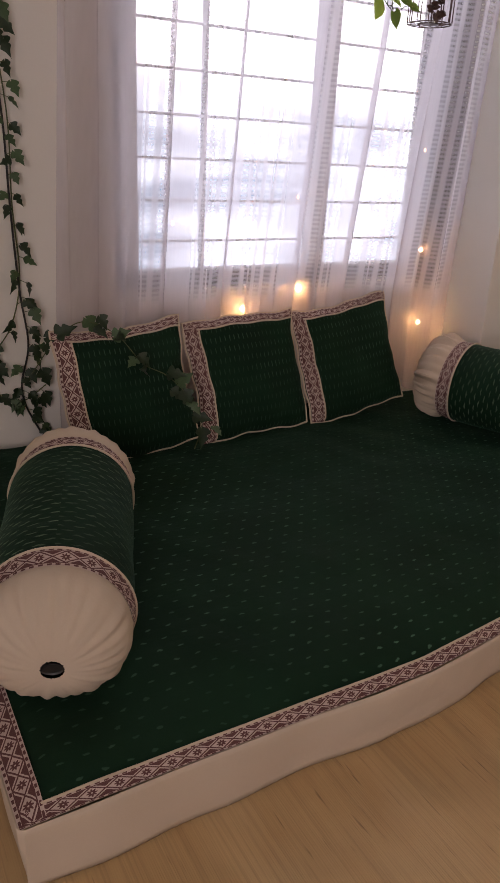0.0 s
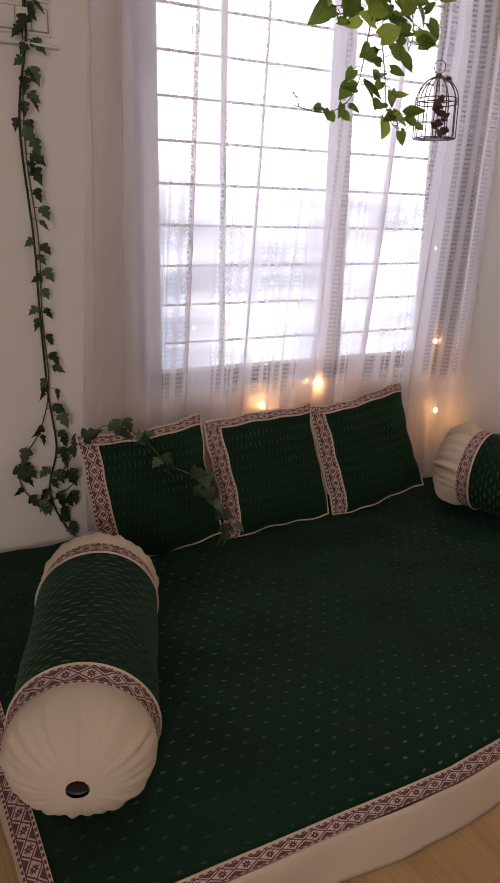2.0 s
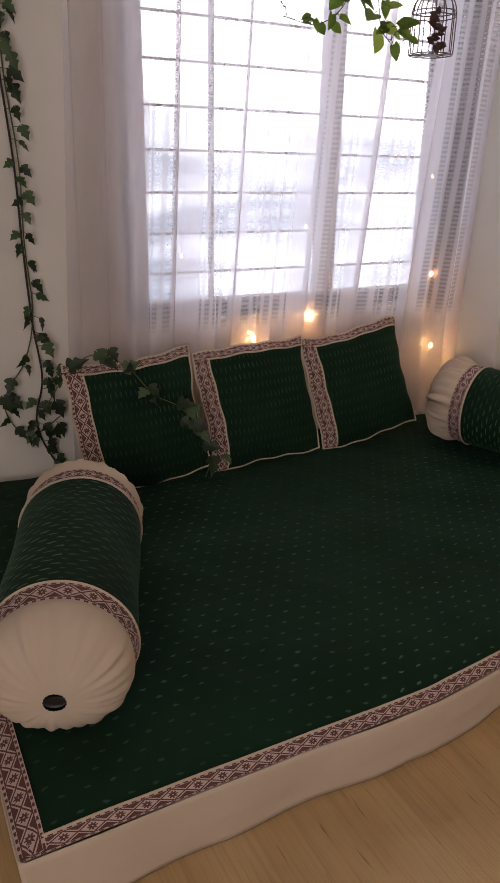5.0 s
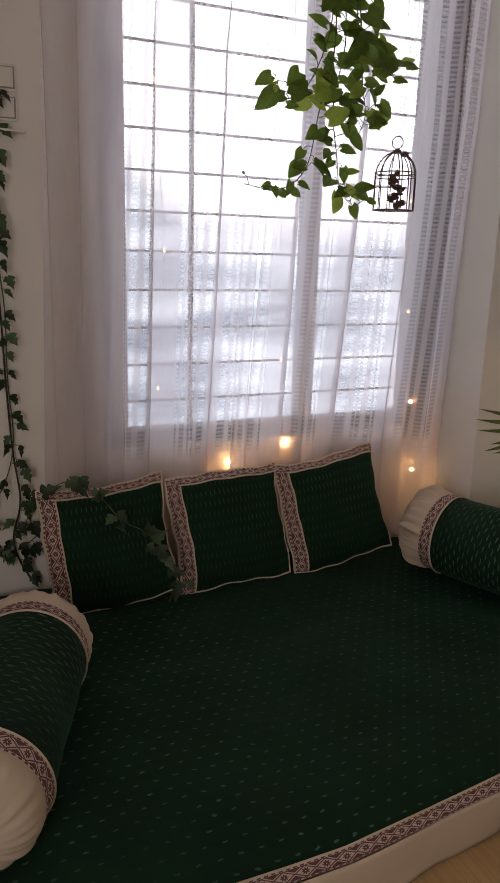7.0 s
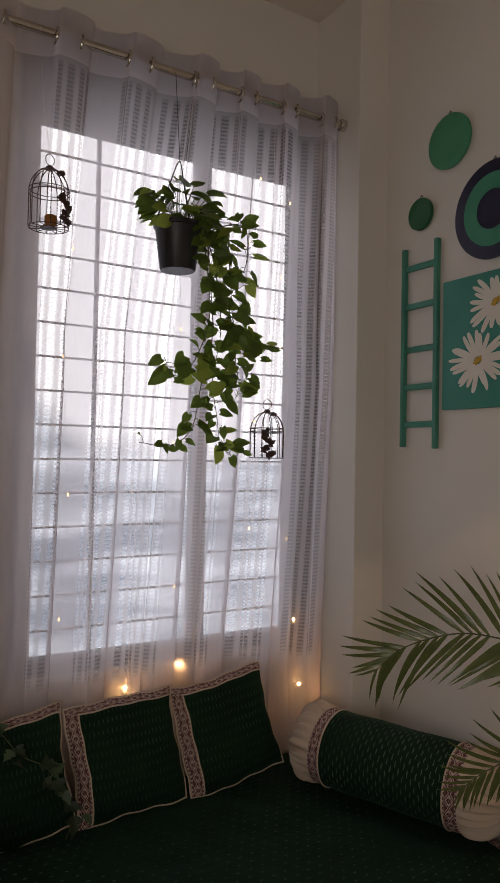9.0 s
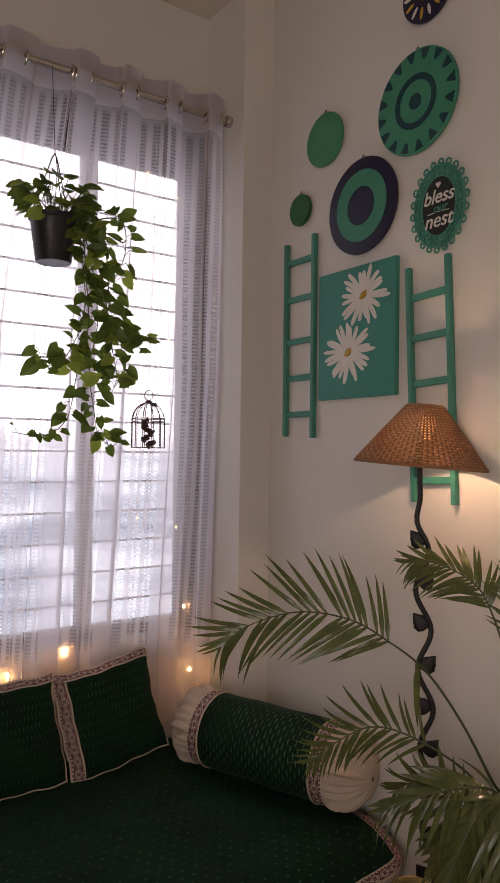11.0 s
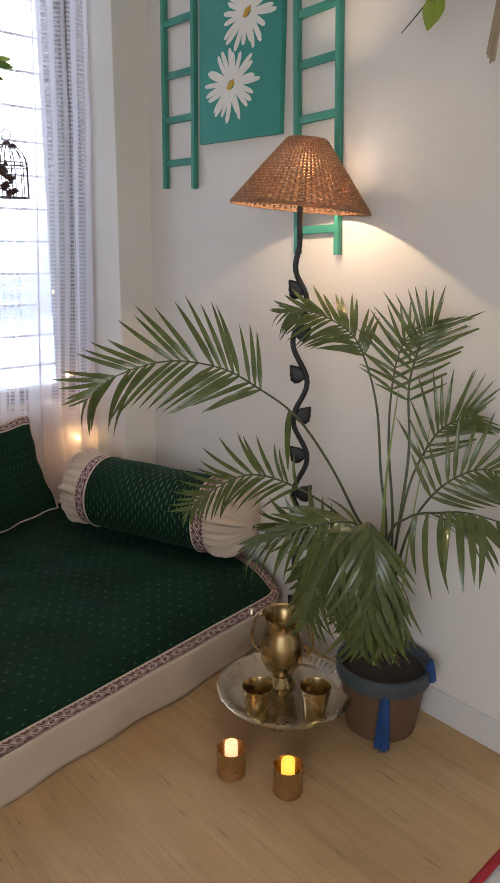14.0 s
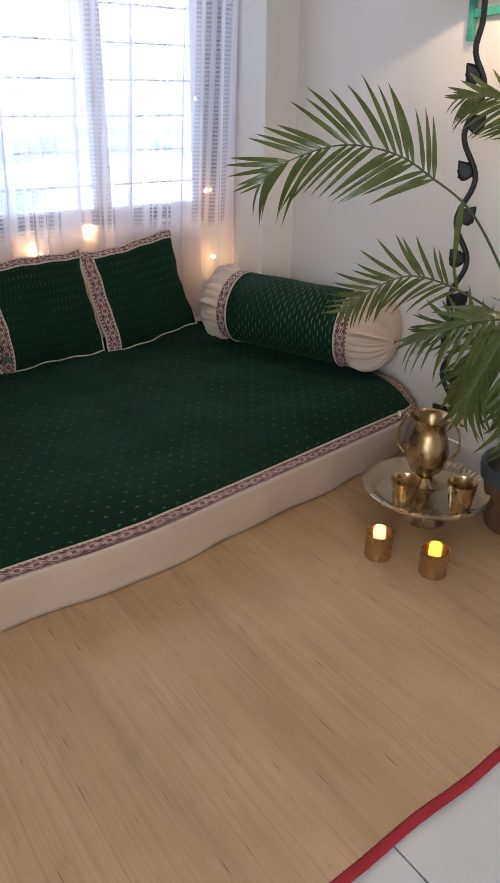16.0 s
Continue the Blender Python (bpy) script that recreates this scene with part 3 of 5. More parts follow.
def bolster(at, turn, rise, half, seed, label):
    """A round bolster: green middle, printed bands and gathered cream ends, each with a black disc for its eye's shaded
    hollow.
    """
    rnd = random.Random(seed)
    bo = thing("bolster", at, turn, label, "bolster", "bolsters")
    bo.matrix_world = bo.matrix_world @ pose(0, 0, 0, rise, 0, 0)
    r = 0.145
    ext = 0.098 if rise > 2 else 0.132

    def skin(u, y, rr, lift=0.0):
        a = 2 * math.pi * u
        flat = 1 - 0.10 * max(0.0, -math.cos(a)) ** 3
        wr = 1 + 0.010 * math.sin(3 * a + 1.3 * y * 20 + seed)
        return (rr * wr * math.sin(a) + lift * math.sin(a), y, r * 0.93 + (rr * wr + lift) * math.cos(a) * flat)

    part("green_cover", sheet(lambda u, v: skin(u, -half + 2 * half * v, r), 56, 14, lambda u, v: (u * 2 * math.pi * r, v * 2 * half), None, True), BOLSTER_GREEN, bo, "dark green cotton with pale dashes")
    for s in (-1, 1):
        part("band", sheet(lambda u, v: skin(u if s > 0 else -u, s * (half - 0.006 + 0.048 * v), r - 0.004 * v, 0.0025), 56, 5, lambda u, v: (u * 2 * math.pi * r, v), None, True), BAND, bo, "cream and maroon printed border")
        part("piping", tube([skin(i / 56, s * (half - 0.006), r, 0.003) for i in range(56)], 0.003, 6, None, True), CREAM, bo, "cream piping")

        def cap(u, v, s=s):
            t = v * 1.03
            a = 2 * math.pi * u
            puffy = 1 + (0.13 if s > 0 else 0.05) * math.sin(math.pi * v) ** 0.8 * (1 - 0.5 * v)
            rr = puffy * r * (1 - 0.02) * max(0.10 if rise > 2 else 0.02, math.cos(min(t, 1.0) * math.pi / 2 * (0.95 if rise > 2 else 0.985)) ** 0.75)
            out = half + 0.04 + ext * math.sin(min(t, 1) * math.pi / 2)
            pleat = 1 + (0.115 * v ** 1.6 if rise > 2 else 0.17 * v ** 0.7) * (1.35 - v) * (math.sin(17 * a + seed) * abs(math.sin(2.5 * a + seed)) + 0.7 * math.sin(29 * a + 2 + math.sin(3 * a)))
            p = skin(u if s > 0 else -u, s * out, rr * pleat)
            return (p[0], p[1], p[2] - 0.020 * v * v + (0.03 * v * (1 - v) if s > 0 else 0.008 * v))
        part("gathered_end", sheet(cap, 168, 18, None, None, True), CREAM, bo, "cream cotton gathered end")
        wide = 1.0 if rise > 2 else 0.45
        # nearly flush black disc put in for the shade inside the gathered eye
        shade_disc = lathe([(0.0225 * wide, 0), (0.0215 * wide, 0.002), (0.0001, -0.006)], 20)
        bmesh.ops.transform(shade_disc, matrix=Matrix.Translation((0, s * (half + 0.036 + ext), r * 0.93 - (0.020 if s > 0 else 0.012))) @ Matrix.Diagonal((1, 1, 0.62, 1)) @ pose(0, 0, 0, -90 * s, 0, 0), verts=shade_disc.verts[:])
        part("eye", shade_disc, BLACK, bo, "black disc for the shade in the gathered hollow")
    return bo


bolster((0.422, 1.348, 0.220), -20.5, 5.0, 0.212, 1, "dark green bolster with gathered cream ends on the bed")
bolster((2.074, 1.517, 0.293), 21, 0.8, 0.246, 5, "dark green bolster with cream ends lying against the wall")


# ---- decor on the east wall ----
TEAL = mottled("teal_paint", (0.055, 0.275, 0.20), (0.040, 0.225, 0.165), 7, 0.5, 140, 0.25)
TEAL_CANVAS = mottled("teal_canvas", (0.045, 0.28, 0.22), (0.034, 0.24, 0.188), 6, 0.65, 420, 0.3)
GREEN_MID = mottled("green_paint", (0.055, 0.29, 0.15), (0.042, 0.24, 0.12), 9, 0.55, 160, 0.25)
GREEN_DARK = mottled("dark_green_paint", (0.010, 0.12, 0.035), (0.007, 0.095, 0.028), 9, 0.55, 160, 0.25)
GREEN_SEA = mottled("sea_green_paint", (0.045, 0.28, 0.17), (0.032, 0.235, 0.14), 9, 0.55, 160, 0.25)
NAVY = mottled("navy_paint", (0.012, 0.010, 0.045), (0.008, 0.007, 0.03), 9, 0.5, 160, 0.25)
DARK_TEAL = mottled("dark_teal_paint", (0.008, 0.06, 0.075), (0.005, 0.045, 0.06), 9, 0.5, 160, 0.25)
WHITE = mottled("white_paint", (0.78, 0.74, 0.66), (0.70, 0.66, 0.58), 14, 0.6, 160, 0.3)
YELLOW = mottled("yellow_paint", (0.60, 0.36, 0.03), (0.48, 0.27, 0.02), 22, 0.6, 160, 0.3)
CHALK = mottled("blackboard", (0.012, 0.014, 0.014), (0.02, 0.022, 0.02), 12, 0.6, 160, 0.1)
BRASS = mottled("aged_brass", (0.52, 0.39, 0.19), (0.42, 0.30, 0.14), 12, 0.27, 40, 0.006, 1.0, 0.02)
SILVER = mottled("tarnished_silver", (0.62, 0.54, 0.41), (0.54, 0.46, 0.34), 9, 0.27, 40, 0.004, 1.0, 0.02)
COPPER = mottled("copper_lacquer", (0.56, 0.36, 0.17), (0.45, 0.27, 0.12), 10, 0.26, 60, 0.02, 0.9, 0.05)


def on_wall(y, z, lean=0.0):
    """The pose of a flat thing on the east wall: x across it, y up it, z out of it."""
    return Matrix.Translation((WX1, y, z)) @ Matrix(((0, 0, -1, 0), (-1, 0, 0, 0), (0, 1, 0, 0), (0, 0, 0, 1))) @ pose(0, 0, 0, 0, 0, lean)


def wall_thing(name, y, z, label, category, group="", lean=0.0):
    ob = new(name)
    ob.matrix_world = on_wall(y, z, lean)
    return tagged(ob, label, category, group)


def disc(r0, r1, z, n=56, thick=0.0012):
    """A painted ring, slightly raised."""
    if r0 < 1e-4:
        return lathe([(r1, z), (r1, z + thick), (0.0001, z + thick)], n)
    return lathe([(r0, z), (r1, z), (r1, z + thick), (r0, z + thick)], n, (0, 0, 0), None, None, False)


def wall_plate(y, z, r, face, rings, label, teeth=0, drops=0):
    pl = wall_thing("wall_plate", y, z, label, "wall plate", "round wall plates")
    part("disc", lathe([(r * 0.9, 0.006), (r * 0.985, 0.008), (r, 0.014), (r * 0.995, 0.021), (r * 0.96, 0.0235), (r * 0.5, 0.022), (0.0001, 0.022)], 64), face, pl)
    for r0, r1, paint in rings:
        part("painted_ring", disc(r0 * r, r1 * r, 0.0228), paint, pl)
    for i in range(teeth):
        a = 2 * math.pi * (i + 0.3) / teeth
        bm = bmesh.new()
        tri = [(0.97 * r, a - 0.11), (0.97 * r, a + 0.11), (0.80 * r, a + 0.05), (0.76 * r, a), (0.80 * r, a - 0.05)]
        lo = [bm.verts.new((q * math.cos(b), q * math.sin(b), 0.0225)) for q, b in tri]
        hi = [bm.verts.new((v.co.x, v.co.y, 0.0245)) for v in lo]
        bm.faces.new(hi)
        for k in range(5):
            bm.faces.new((lo[k], lo[(k + 1) % 5], hi[(k + 1) % 5], hi[k]))
        part("painted_tooth", bm, DARK_TEAL, pl, "", False)
    for i in range(drops):
        a = 2 * math.pi * i / drops
        bm = lathe([(0.001, -0.0005), (0.0085, 0), (0.0085, 0.001), (0.0001, 0.0014)], 12)
        bmesh.ops.transform(bm, matrix=Matrix.Translation((0.72 * r * math.cos(a), 0.72 * r * math.sin(a), 0.0235)) @ pose(0, 0, 0, 0, 0, math.degrees(a)) @ Matrix.Diagonal((2.4, 0.75, 1, 1)), verts=bm.verts[:])
        part("painted_drop", bm, (YELLOW, WHITE)[i % 2], pl)
    hook = tube([(0, r + 0.001, 0.012), (-0.006, r + 0.007, 0.012), (0, r + 0.014, 0.012), (0.006, r + 0.007, 0.012)], 0.0017, 6, None, True)
    part("hook", hook, BLACK, pl, "small dark hook")
    return pl


wall_plate(1.485, 2.770, 0.105, GREEN_MID, [], "round plate painted plain leaf green on the wall")
wall_plate(1.008, 2.735, 0.178, GREEN_SEA, [(0, 0.15, DARK_TEAL), (0.40, 0.52, DARK_TEAL)], "sea green wall plate with dark teal rings and teeth", 16)
wall_plate(1.270, 2.449, 0.178, NAVY, [(0.40, 0.74, GREEN_SEA)], "navy wall plate with a broad sea green ring")
wall_plate(1.634, 2.530, 0.064, GREEN_DARK, [], "small round plate painted dark green")
wall_plate(0.965, 3.098, 0.105, NAVY, [(0.25, 0.32, YELLOW)], "navy wall plate with yellow and white strokes", 0, 14)

# oval lace sign
sign = wall_thing("wall_sign", 0.912, 2.354, "oval teal lace sign with white lettering on black", "wall sign")


def oval(a, b, z0, z1, wave=0.0, count=16, n=160):
    bm = bmesh.new()
    rim = []
    for i in range(n):
        t = 2 * math.pi * i / n
        s = 1 + wave * abs(math.sin(count * t / 2))
        rim.append((a * s * math.cos(t), b * s * math.sin(t)))
    lo = [bm.verts.new((x, y, z0)) for x, y in rim]
    hi = [bm.verts.new((x, y, z1)) for x, y in rim]
    bm.faces.new(hi)
    bm.faces.new(lo[::-1])
    for k in range(n):
        bm.faces.new((lo[k], lo[(k + 1) % n], hi[(k + 1) % n], hi[k]))
    return bm


part("lace_ground", oval(0.101, 0.131, 0.002, 0.006, 0.05, 22), TEAL, sign, "teal lace ground", False)
part("board", oval(0.068, 0.096, 0.004, 0.012), CHALK, sign, "black oval board", False)
for i in range(22):
    t = 2 * math.pi * i / 22
    for fa, fb, rr in ((0.079, 0.108, 0.0095), (0.097, 0.127, 0.0115), (0.114, 0.144, 0.0095)):
        c = Vector((fa * math.cos(t + rr * 8), fb * math.sin(t + rr * 8), 0.010))
        loop = [c + Vector((rr * math.cos(q), 1.15 * rr * math.sin(q), 0)) for q in (2 * math.pi * k / 12 for k in range(12))]
        part("lace_loop", tube(loop, 0.0032, 6, None, True), TEAL, sign)
for fa, fb in ((0.071, 0.099), (0.105, 0.135)):
    part("lace_rim", tube([(fa * math.cos(q), fb * math.sin(q), 0.010) for q in (2 * math.pi * k / 64 for k in range(64))], 0.0032, 6, None, True), TEAL, sign)


def lettering(words, size, at, mat_, parent, shear=0.25):
    cu = bpy.data.curves.new("lettering", "FONT")
    cu.body, cu.size, cu.align_x, cu.align_y, cu.shear, cu.extrude, cu.offset = words, size, "CENTER", "CENTER", shear, 0.0008, 0.0006
    tmp = new("lettering", cu)
    me = bpy.data.meshes.new_from_object(tmp.evaluated_get(bpy.context.evaluated_depsgraph_get()))
    bpy.data.objects.remove(tmp)
    me.materials.clear()
    me.materials.append(mat_)
    ob = new("lettering", me)
    ob.parent = parent
    ob.matrix_basis = pose(*at)
    return ob


lettering("bless", 0.065, (0, 0.030, 0.0135), WHITE, sign)
lettering("our", 0.040, (0.008, -0.008, 0.0135), TEAL, sign)
lettering("nest", 0.069, (0, -0.048, 0.0135), WHITE, sign)
bm = bmesh.new()
heart = [(0.0105 * 16 * math.sin(t) ** 3 / 16, 0.0105 * (13 * math.cos(t) - 5 * math.cos(2 * t) - 2 * math.cos(3 * t) - math.cos(4 * t)) / 16) for t in (2 * math.pi * k / 30 for k in range(30))]
bm.faces.new([bm.verts.new((x, y + 0.070, 0.0136)) for x, y in heart][::-1])
solid(part("heart", bm, WHITE, sign, "white heart", False), 0.0012, 1.0)
part("underline", tube([(-0.045, -0.022, 0.013), (0.0, -0.019, 0.013), (0.045, -0.0225, 0.013)], 0.0013, 6), WHITE, sign)


def wall_ladder(y, z, width, height, rungs, lean, label):
    la = wall_thing("wall_ladder", y, z, label, "decor ladder", "wall ladders", lean)
    for sx in (-1, 1):
        h = height + (0.014 if sx > 0 else 0.0)
        part("stile", box((0.020, h, 0.020), (sx * width / 2, 0, 0.014), 0.0035), TEAL, la)
    for q in rungs:
        part("rung", box((width - 0.02, 0.024, 0.013), (0, q, 0.013), 0.003), TEAL, la)
    return la


wall_ladder(1.632, 2.003, 0.178, 0.805, [0.318, 0.163, -0.012, -0.163, -0.313], 0.0, "small teal painted wooden ladder hung on the wall")
wall_ladder(0.936, 1.775, 0.170, 0.800, [0.292, 0.153, -0.002, -0.165, -0.328], 2.6, "small teal painted wooden ladder behind the lamp")

art = wall_thing("painting", 1.296, 1.984, "teal canvas painting of two white daisies", "painting", "", 0.0)
part("canvas", box((0.412, 0.488, 0.020), (0, 0, 0.013), 0.003), TEAL_CANVAS, art, "teal painted canvas")


def daisy(cx, cy, r, count, seed):
    rnd = random.Random(seed)
    bm = lathe([(0.001, 0.0255), (0.013, 0.0258), (0.011, 0.0275), (0.0001, 0.028)], 18, (0, 0, 0), None, lambda q, k: 1 + 0.18 * math.sin(5 * q))
    bmesh.ops.transform(bm, matrix=pose(cx, cy, 0, 0, 0, 35) @ Matrix.Diagonal((1.7, 0.9, 1, 1)), verts=bm.verts[:])
    fl = part("daisy", bm, YELLOW, art, "painted daisy with a yellow centre")
    for i in range(count):
        bm = bmesh.new()
        a = 2 * math.pi * (i + rnd.uniform(-0.2, 0.2)) / count
        long, fat = r * rnd.uniform(0.80, 1.06), r * rnd.uniform(0.064, 0.088)
        bend = rnd.uniform(-0.12, 0.12)
        row = []
        for k in range(9):
            s = k / 8
            w = fat * (0.25 + 0.75 * math.sin(math.pi * min(1, s * 0.62 + 0.12))) * (1 if s < 0.9 else 0.55)
            d, e = 0.12 * r + s * (long - 0.12 * r), bend * r * s * s
            row.append([bm.verts.new((cx + 1.17 * (d * math.cos(a) - (e + q * w) * math.sin(a)), cy + d * math.sin(a) + (e + q * w) * math.cos(a), 0.0246 + 0.0006 * (q == 0) + 0.0001 * (i % 5))) for q in (-1, 0, 1)])
        for lo, hi in zip(row, row[1:]):
            for q in (0, 1):
                bm.faces.new((lo[q], hi[q], hi[q + 1], lo[q + 1]))
        part("petal", bm, WHITE, fl)


daisy(0.046, 0.130, 0.110, 21, 3)
daisy(-0.032, -0.072, 0.116, 23, 8)

# ---- floor lamp ----
CANE = mottled("woven_cane", (0.56, 0.345, 0.205), (0.42, 0.235, 0.125), 16, 0.6, 260, 0.35)
CANE_DARK = mottled("dark_cane", (0.36, 0.19, 0.10), (0.27, 0.135, 0.07), 16, 0.6, 260, 0.35)
LX, LY = 2.085, 0.800
flamp = thing("floor_lamp", (LX, LY, MAT_T), 0, "black wrought iron floor lamp with woven cane shade, lit", "floor lamp")
part("base", lathe([(0.115, 0), (0.12, 0.006), (0.115, 0.014), (0.04, 0.022), (0.016, 0.035), (0.012, 0.05), (0.0001, 0.05)], 36, (0.020, -0.048, 0)), BLACK, flamp)


def sway(z):
    """How far the stem swings out to the side at a height."""
    k = max(0.0, min(1.0, (1.40 - z) / 0.1))
    return -0.021 * k * math.sin((z - 1.178) / 0.232 * 2 * math.pi)


def lean_of(z):
    """The stem leans a little; how far its axis is off at a height."""
    return Vector((0.020, -0.048, 0)) * max(0.0, 1 - z / 1.45)


SIDE = Vector((-0.69, 0.72, 0))
stem = [SIDE * sway(z) + lean_of(z) + Vector((0, 0, z)) for z in (0.04 + 1.52 * i / 90 for i in range(91))]
part("stem", tube(stem, 0.008, 10), BLACK, flamp, "wavy black iron stem")


def iron_leaf():
    bm = bmesh.new()
    rows = []
    for k in range(9):
        s = k / 8
        w = 0.025 * math.sin(math.pi * (0.05 + 0.95 * s) ** 0.62) * (1 + 0.12 * (k % 2)) + 0.0004
        rows.append([bm.verts.new((q * w, 0.003 * abs(q) + 0.002, 0.068 * s)) for q in (-1, -0.5, 0, 0.5, 1)])
    for lo, hi in zip(rows, rows[1:]):
        for q in range(4):
            bm.faces.new((lo[q], lo[q + 1], hi[q + 1], hi[q]))
    return bm


for i in range(9):
    z = 1.253 - 0.123 * i
    s = 1 if i % 2 == 0 else -1
    lf = part("leaf", iron_leaf(), BLACK, flamp)
    solid(lf, 0.0016, 0)
    lf.matrix_basis = Matrix.Translation(SIDE * (sway(z) + s * 0.014) + lean_of(z) + Vector((0, 0, z))) @ pose(0, 0, 0, 0, 0, -46) @ pose(0, 0, 0, 0, -40 * s, 0) @ Matrix.Diagonal((1.0, 1.0, 0.86, 1))

shade = new("shade")
shade.parent = flamp
shade.matrix_basis = pose(0, 0, 1.500 - MAT_T) @ Matrix.Rotation(radians(4.5), 4, Vector((0.714, 0.70, 0)))
tagged(shade, "conical woven cane shade")
R0, R1, SH, RIBS = 0.194, 0.054, 0.178, 68
bm = bmesh.new()
for i in range(RIBS):
    a = 2 * math.pi * i / RIBS
    tube([(r * math.cos(a), r * math.sin(a), z) for r, z in ((R0, 0), ((R0 + R1) / 2 + 0.001, SH / 2), (R1, SH))], [0.0043, 0.0036, 0.0025], 6, bm)
part("ribs", bm, CANE_DARK, shade, "dark cane ribs")
bm = bmesh.new()
ROWS_CANE = 23
for k in range(ROWS_CANE):
    s = (k + 0.5) / ROWS_CANE
    r, z = R0 + (R1 - R0) * s + 0.001 * math.sin(math.pi * s), SH * s
    n = RIBS * 2
    ring = [((r + 0.0024 * (1 if (i // 2 + k) % 2 else -1)) * math.cos(2 * math.pi * i / n), (r + 0.0024 * (1 if (i // 2 + k) % 2 else -1)) * math.sin(2 * math.pi * i / n), z + 0.0004 * math.sin(7 * i)) for i in range(n)]
    tube(ring, 0.0033 - 0.0007 * s, 5, bm, True)
part("weave", bm, CANE, shade)
for r, z, w in ((R0, 0.0, 0.0042), (R1, SH, 0.0032)):
    part("rim", tube([(r * math.cos(q), r * math.sin(q), z) for q in (2 * math.pi * k / 64 for k in range(64))], w, 6, None, True), CANE, shade)
BULB = glow("lit_bulb", (1.0, 0.50, 0.20), 1.5)
bulb = part("bulb", lathe([(0.008, -0.03), (0.014, -0.012), (0.024, 0.008), (0.026, 0.022), (0.018, 0.040), (0.0001, 0.046)], 20, (0.015, -0.015, 1.598)), BULB, flamp, "lit warm bulb")
bulb.visible_shadow = False

# ---- palm in its pot ----
PALM = mottled("palm_leaf", (0.160, 0.182, 0.056), (0.080, 0.112, 0.036), 5, 0.20, 60, 0.1)
PALM_STEM = mottled("palm_stem", (0.080, 0.095, 0.028), (0.045, 0.058, 0.02), 10, 0.45, 80, 0.15)
SHOOT = mottled("pale_shoot", (0.27, 0.34, 0.07), (0.17, 0.24, 0.045), 14, 0.4, 80, 0.15)
POT_BROWN = mottled("brown_pot", (0.14, 0.075, 0.04), (0.09, 0.048, 0.027), 7, 0.55, 90, 0.25)
POT_BLUE = mottled("faded_blue_rim", (0.055, 0.070, 0.078), (0.04, 0.05, 0.058), 9, 0.55, 90, 0.25)
SOIL = mottled("dark_soil", (0.022, 0.015, 0.011), (0.04, 0.028, 0.02), 30, 0.95, 200, 1.0)
BLUE = mottled("blue_thread", (0.012, 0.06, 0.20), (0.008, 0.04, 0.13), 20, 0.8, 300, 0.5)

PX, PY = 2.145, 0.455
palm = thing("potted_palm", (PX, PY, MAT_T), 0, "areca palm with arching fronds in a brown pot", "palm")
part("pot", lathe([(0.098, 0), (0.104, 0.004), (0.128, 0.17), (0.132, 0.172), (0.118, 0.172), (0.11, 0.15), (0.0001, 0.15)], 40), POT_BROWN, palm, "brown earthen pot")
part("pot_rim", lathe([(0.1285, 0.168), (0.139, 0.170), (0.142, 0.19), (0.139, 0.215), (0.131, 0.217), (0.126, 0.205), (0.118, 0.175)], 40), POT_BLUE, palm, "faded blue rim")
part("soil", lathe([(0.1245, 0.185), (0.10, 0.193), (0.05, 0.197), (0.0001, 0.2)], 30, (0, 0, 0), None, lambda q, k: 1 + 0.02 * math.sin(7 * q + k)), SOIL, palm)
for tx, ty, tz, tl, tr in ((-0.100, -0.086, 0.19, 0.185, 0.022), (0.052, -0.128, 0.255, 0.07, 0.018)):
    bm = bmesh.new()
    rnd = random.Random(4)
    for i in range(110):
        q, w = rnd.uniform(0, 6.28), tr * math.sqrt(rnd.random())
        tube([(tx, ty, tz), (tx + 0.6 * w * math.cos(q), ty + 0.6 * w * math.sin(q), tz - 0.03), (tx + w * math.cos(q), ty + w * math.sin(q), tz - tl * rnd.uniform(0.93, 1.0))], 0.0022, 4, bm)
    part("tassel", bm, BLUE, palm, "blue thread tassel")


def blade_mesh(name, long, fat, droop, n=7):
    """A narrow palm leaflet along x, folded along its middle and bending down."""
    bm = bmesh.new()
    rows = []
    for k in range(n + 1):
        s = k / n
        w = fat * (min(1.0, 0.35 + 3.0 * s) * (1 - s ** 3.2) + 0.02)
        z = -droop * s ** 2.2
        rows.append([bm.verts.new((long * s, q * w, z + 0.28 * w * abs(q))) for q in (-1, 0, 1)])
    for lo, hi in zip(rows, rows[1:]):
        for q in (0, 1):
            bm.faces.new((lo[q], hi[q], hi[q + 1], lo[q + 1]))
    me = bpy.data.meshes.new(name)
    bm.to_mesh(me)
    bm.free()
    me.materials.append(PALM)
    me.polygons.foreach_set("use_smooth", [True] * len(me.polygons))
    return me


BLADES = [blade_mesh("leaflet", 1.0, 0.031, d, 9) for d in (0.16, 0.38, 0.62)]


